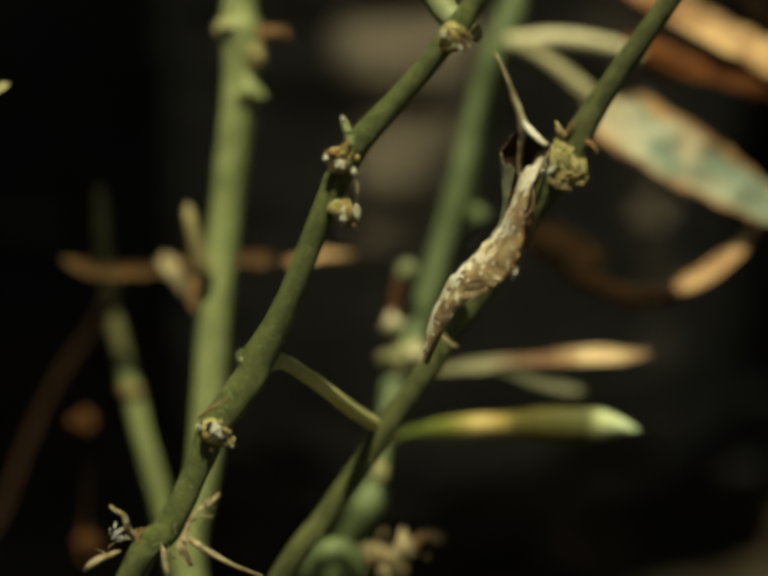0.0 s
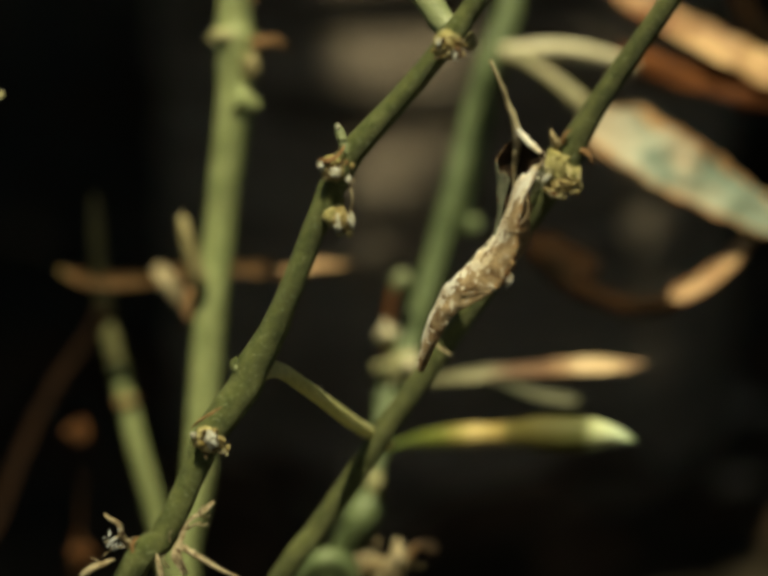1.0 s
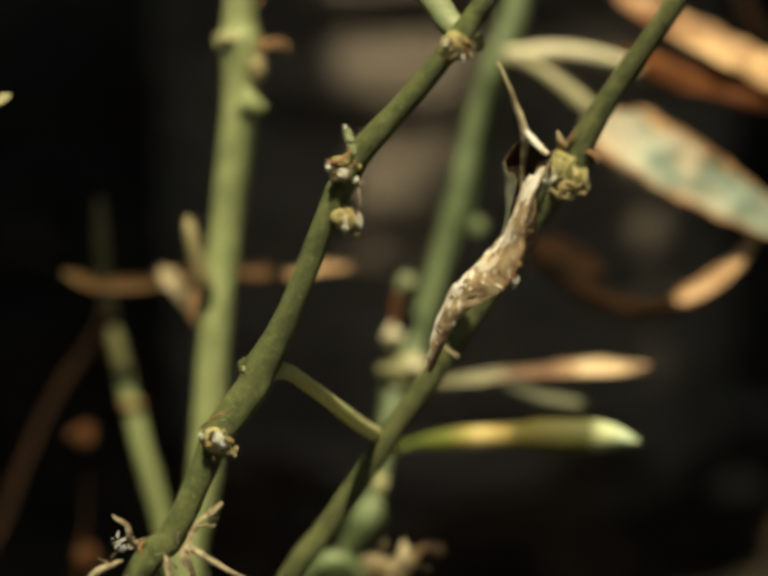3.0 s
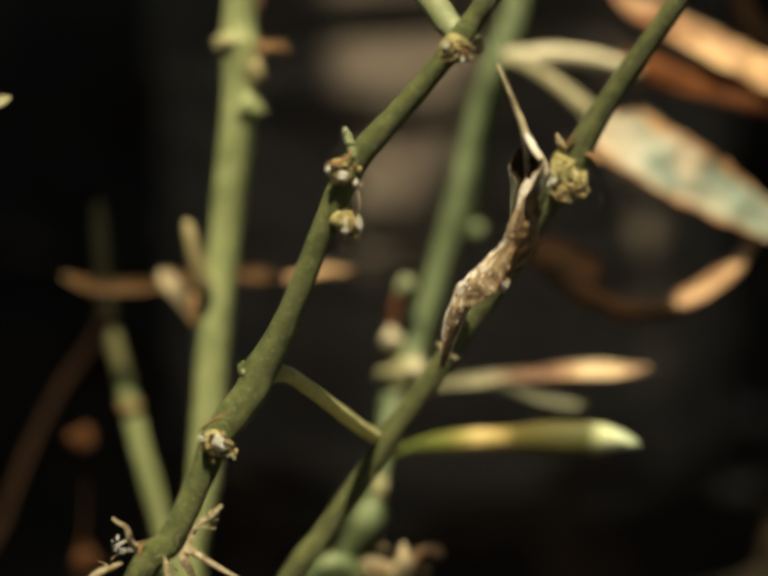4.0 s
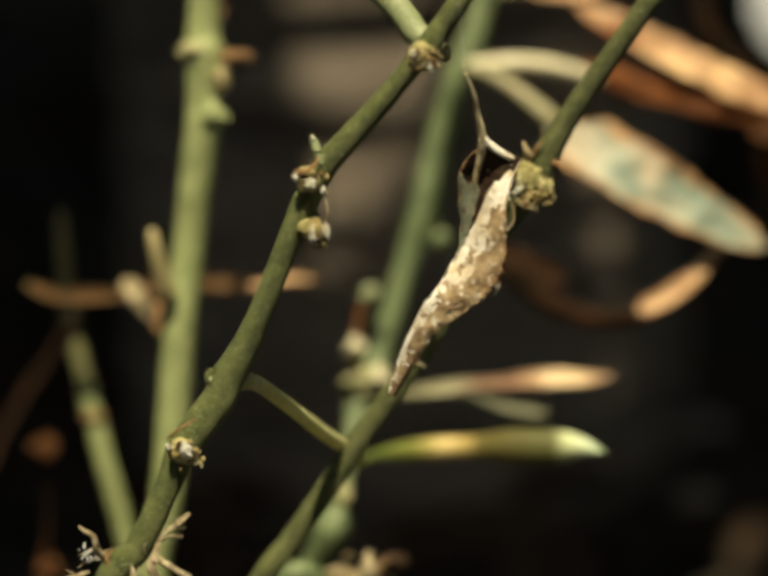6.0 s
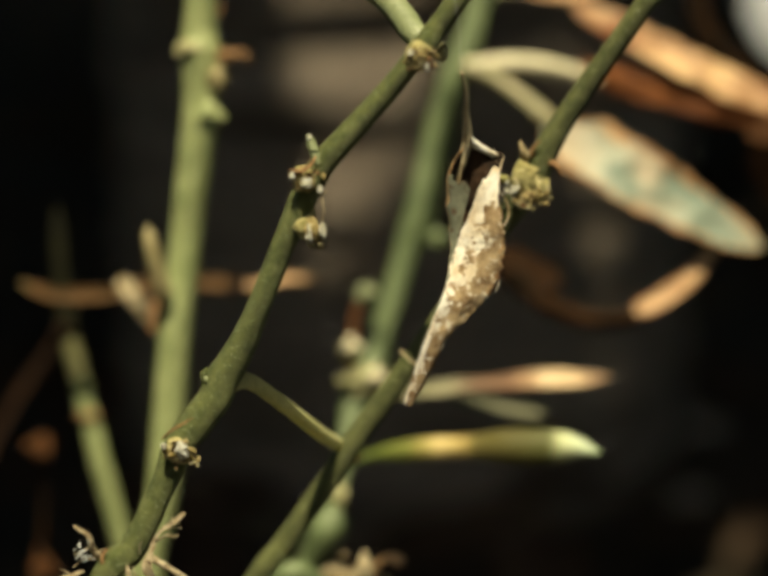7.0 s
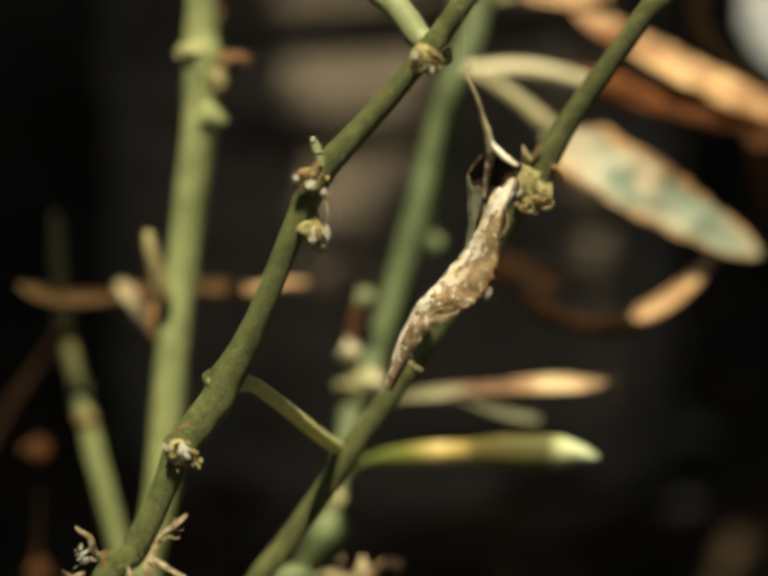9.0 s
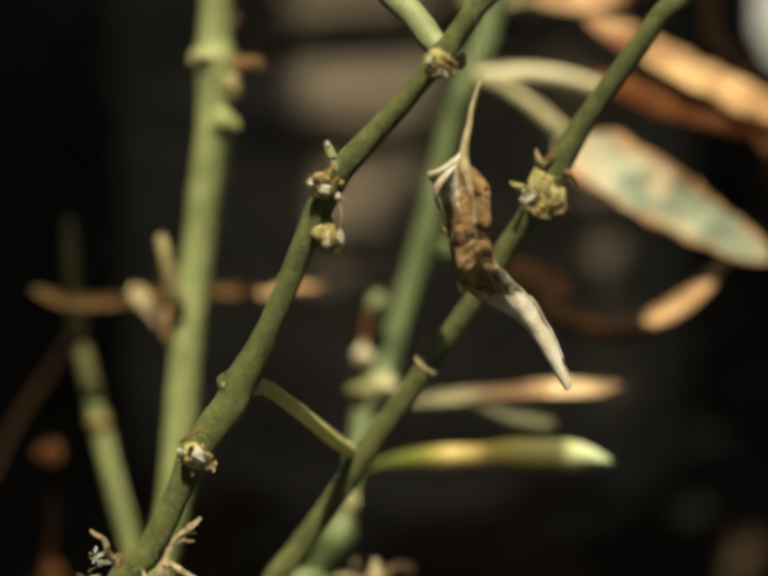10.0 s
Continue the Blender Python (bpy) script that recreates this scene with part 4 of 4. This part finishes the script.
def hanging_leaf():
    """A withered leaf rolled into a funnel above and drawn out into a narrow gutter below. Lines: right, back, drop."""
    ob = thing("withered_hanging_leaf", HANG / MM, "curled brown and silver withered leaf hanging from a silk thread", "leaf")
    part_home = HANG / MM

    def at(x, y, d):
        return part_home + Vector((x, y, -d / 0.966)) * (UNIT / MM)

    part("leaf_stalk", tube([(*at(0, 0, 0), 0.22), (*at(-18, -8, 46), 0.34), (*at(-29, -22, 92), 0.50), (*at(-40, -32, 138), 0.72), (*at(-38, -42, 176), 0.74), (*at(-29, -51, 222), 0.5), (*at(-24, -52, 262), 0.2)], 10, 0.35, 0.2, 0, 1.4), STRAW, ob, "thin straw-brown leaf stalk")
    tip = Vector((180, 2, 648))
    # guide lines from the mouth of the funnel to the tip, going round the roll from one free edge to the other
    tucked = ((-28, -17, 240), (-24, -18, 266), (-13, -19, 305), (10, -23, 355), (72, 13, 430), (119, 21, 495), (156, 14, 568), tip + Vector((3, -4, -4)))
    flap = ((-4, -28, 222), (-3, -28, 250), (1, -29, 305), (12, -29, 358), (58, -3, 438), (104, 2, 509), (146, 1, 580), tip + Vector((0, -6, -2)))
    right = ((8, -39, 204), (11, -45, 250), (9, -43, 310), (16, -32, 362), (42, -6, 440), (94, 4, 512), (137, 2, 584), tip + Vector((-3, -7, 0)))
    ridge = ((-38, -38, 156), (-26, -54, 240), (-20, -51, 310), (-4, -37, 370), (36, -4, 432), (92, 9, 503), (136, 5, 577), tip + Vector((-6, -6, 2)))
    left = ((-64, -38, 170), (-58, -42, 250), (-63, -42, 310), (-48, -38, 388), (8, 6, 440), (83, 17, 505), (133, 9, 578), tip + Vector((-8, 0, 4)))
    keel = ((-110, -4, 184), (-80, 10, 246), (-66, 37, 310), (-60, 44, 375), (-24, 45, 447), (78, 37, 511), (130, 26, 582), tip + Vector((-7, 8, 5)))
    pale = ((-112, -5, 187), (-68, 8, 250), (-45, 27, 310), (-20, 26, 370), (36, 39, 445), (98, 38, 508), (141, 29, 578), tip + Vector((0, 10, 3)))
    lip = ((-111, -8, 190), (-48, -9, 242), (-27, -14, 294), (15, -23, 362), (80, 15, 433), (127, 24, 492), (161, 17, 564), tip + Vector((6, 2, -4)))
    ROWS, FINE = 144, 12
    lines = []
    for guide in (tucked, flap, right, ridge, left, keel, pale, lip):
        run = spline(guide, 4.0)
        walked = np.concatenate([[0], np.cumsum(np.linalg.norm(np.diff(run, axis=0), axis=1))])
        lines.append(np.stack([np.interp(np.linspace(0, walked[-1], ROWS), walked, run[:, k]) for k in range(3)], axis=1))
    bm = bmesh.new()
    grid = []
    for i in range(ROWS):
        row = []
        for n in range(7 * FINE + 1):
            k, w = min(n // FINE, 6), n / FINE - min(n // FINE, 6)
            o, a, b, c = (lines[m][i] for m in (max(k - 1, 0), k, k + 1, min(k + 2, 7)))
            curve = 0.5 * (2 * a + (b - o) * w + (2 * o - 5 * a + 4 * b - c) * w * w + (3 * a - o - 3 * b + c) * w ** 3)
            p = 0.55 * (a + (b - a) * w) + 0.45 * curve
            q = Vector(p)
            slim = min(1.0, (ROWS - 1 - i) / 60)
            rumple = 1.7 if 23 <= n * 6 / FINE <= 31 else 1.0
            crease = 6.0 * noise.noise(q / 34) + rumple * (4.0 * abs(noise.noise(Vector((q.x / 18, q.y / 18, q.z / 11)))) + 1.6 * noise.noise(q / 6))
            side = Vector((p[0] - lines[4][i][0] * 0.5 - lines[7][i][0] * 0.5, p[1] - 2, 0))
            side = side.normalized() if side.length > 1 else Vector((0, 1, 0))
            rim = max(0.1, 1.0 - 0.3 * min(n, 7 * FINE - n, i))
            q += side * crease * slim
            q.z += rim * slim * (9 * noise.noise(Vector((p[2] / 19, n * 0.25, 3))) + 5 * noise.noise(Vector((p[2] / 6, n * 0.4, 9))))
            row.append(bm.verts.new(at(*q) * MM))
        grid.append(row)
    for i in range(ROWS - 1):
        for n in range(7 * FINE):
            p = 0.5 * (lines[n // FINE][i] + lines[n // FINE + 1][i])
            m = n * 6 / FINE
            ragged = noise.noise(Vector((m * 0.45, i * 0.15, 5))) + 0.5 * noise.noise(Vector((m * 1.6, i * 0.5, 8)))
            face = bm.faces.new((grid[i][n], grid[i][n + 1], grid[i + 1][n + 1], grid[i + 1][n]))
            hood = 23 <= m < 31 and p[2] + 10 * ragged < 236
            blade_side = m >= 31 + 2 * ragged
            # tan mottling, spread further to mimic the light lost as the leaf turns
            mottled = p[2] > 270 and m + 4 * ragged < (39.2 if p[2] > 420 else 37.5) or p[2] > 590 and ragged > 0.25
            gutter = p[2] + 10 * ragged > 438 and not 22 < m < 36
            strip = p[2] + 14 * ragged > 445 and not 27 <= m + 3 * ragged < 37
            face.material_index = 2 if blade_side and mottled else 4 if strip else 1 if hood or blade_side or gutter else 3 if m < 11 else 2 if ragged > 0.4 or p[2] > 440 else 0
    # the inner faces get a dark skin that paints the shadow in the roll
    leaf = part("blade", bm, (WITHER, WITHER_PALE, WITHER_MID, WITHER_GREY, WITHER_STRIP, WITHER_HOLLOW_SHADE, WITHER_HOLLOW_SHADE, WITHER_HOLLOW_SHADE, WITHER_HOLLOW_SHADE, WITHER_STRIP), ob, "rolled blade, cream on its upper side and brown beneath, inside darkened for shade")
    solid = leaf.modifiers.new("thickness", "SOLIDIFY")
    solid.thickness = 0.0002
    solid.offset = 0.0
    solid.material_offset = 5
    part("collar", blade([(*at(*p), w) for p, w in (((-54, -39, 158), 0.3), ((-78, -33, 182), 1.0), ((-97, -24, 210), 1.25), ((-95, -21, 240), 0.95), ((-80, -23, 268), 0.1))],
                         (-0.88, -0.25, 0.42), 0.1, 0.2, 8, 0.3, 0.07), WITHER_PALE, ob, "silvery lobe folded outward")
    part("margin", tube([(*at(*p), w) for p, w in (((-39, -31, 134), 0.5), ((-52, -31, 152), 0.62), ((-72, -24, 168), 0.6), ((-94, -14, 180), 0.45), ((-113, -5, 187), 0.1))], 8, 0.3, 0.25, 0, 1.2), WITHER_PALE, ob, "bright rolled margin running from the stalk")
    part("rib", tube([(*at(*(lines[3][i] + np.array((0, -2, 0)))), 0.26 if i < 40 else 0.16) for i in range(4, ROWS - 12, 8)], 8, 0.6, 0.3, 0, 1.2), STRAW, ob, "raised straw-coloured rib")
    part("shred", tube([(*at(-76, 26, 250), 0.16), (*at(-86, 34, 275), 0.14), (*at(-84, 40, 300), 0.16), (*at(-66, 40, 322), 0.12)], 6, 0.3, 0.4, 0, 0.8), WITHER_MID, ob, "torn strip along the rent")
    part("spur", blade([(*at(-48, 44, 420), 0.55), (*at(-44, 46, 436), 0.5), (*at(-38, 45, 450), 0.12)], (-0.6, 0.7, 0.2), 0.3, 0.2, 6, 0.3, 0.2), WITHER_PALE, ob, "small pale spur on the fold")
    return ob


WITHER = surface("withered_leaf_skin", (0.20, 0.085, 0.030), (0.68, 0.43, 0.21), 300, 0.5, 1.0, (0.07, 0.032, 0.013), 520, 0.60, through_light=0.12)
# shadow of the funnel's hollow, put into the colour of its inner side
WITHER_HOLLOW_SHADE = surface("shade_dark_inner_leaf_skin", (0.018, 0.010, 0.006), (0.07, 0.035, 0.018), 300, 0.6, 0.8, spec=0.2)
WITHER_PALE = surface("silvered_leaf_skin", (0.66, 0.54, 0.38), (0.92, 0.88, 0.79), 300, 0.4, 0.9, (0.40, 0.24, 0.12), 430, 0.61, 0.12, through_light=0.08)
WITHER_GREY = surface("grey_green_withered_skin", (0.09, 0.10, 0.065), (0.26, 0.27, 0.19), 330, 0.55, 0.9, (0.10, 0.06, 0.03), 480, 0.62, through_light=0.05)
WITHER_STRIP = surface("thin_silvered_leaf_skin", (0.74, 0.64, 0.50), (0.94, 0.91, 0.84), 300, 0.4, 0.9, (0.36, 0.21, 0.10), 430, 0.66, 0.12, through_light=0.15)
WITHER_MID = surface("mottled_withered_leaf_skin", (0.20, 0.110, 0.046), (0.56, 0.41, 0.24), 360, 0.5, 1.0, (0.84, 0.77, 0.64), 700, 0.57, 0.12, through_light=0.12)
turning_leaf = hanging_leaf()
single("silk_thread", tube([(*(HANG / MM), 0.018), (*(HANG / MM + Vector((-0.3, 0.4, 6))), 0.018), (*(HANG / MM + Vector((-0.6, 1.0, 10.6))), 0.018)], 6, 1.0, 0.0), SILK, HANG / MM,
       "hair-thin spider silk thread tied to the leaning stem", "silk thread")


def motions():
    turns = ((0.0, 203), (0.3, 216), (0.6, 204), (0.9, 203), (1.2, 214), (1.5, 248), (1.8, 206), (2.1, 180), (2.4, 170), (2.5, 168), (2.6, 188), (2.7, 216),
             (3.2, 200), (3.8, 216), (4.0, 224), (4.2, 246), (4.4, 277), (4.5, 288), (4.7, 313), (4.9, 330), (5.1, 344), (5.3, 364), (5.4, 388), (5.5, 408), (5.6, 424), (5.7, 449),
             (5.95, 514), (6.2, 586), (6.5, 682), (6.8, 780), (6.9, 806), (7.0, 862), (7.1, 880), (7.2, 896), (7.3, 912), (7.4, 932), (7.5, 946), (7.6, 968), (7.7, 992), (7.9, 1033),
             (8.1, 1074), (8.3, 1136), (8.5, 1173), (8.7, 1219), (8.9, 1258), (9.0, 1274), (9.1, 1292), (9.2, 1306), (9.4, 1344), (9.5, 1360), (9.6, 1376), (9.8, 1412), (10.0, 1438))
    walk(turning_leaf, [(t, pose(*HANG, 0, 0, -a)) for t, a in turns])


motions()
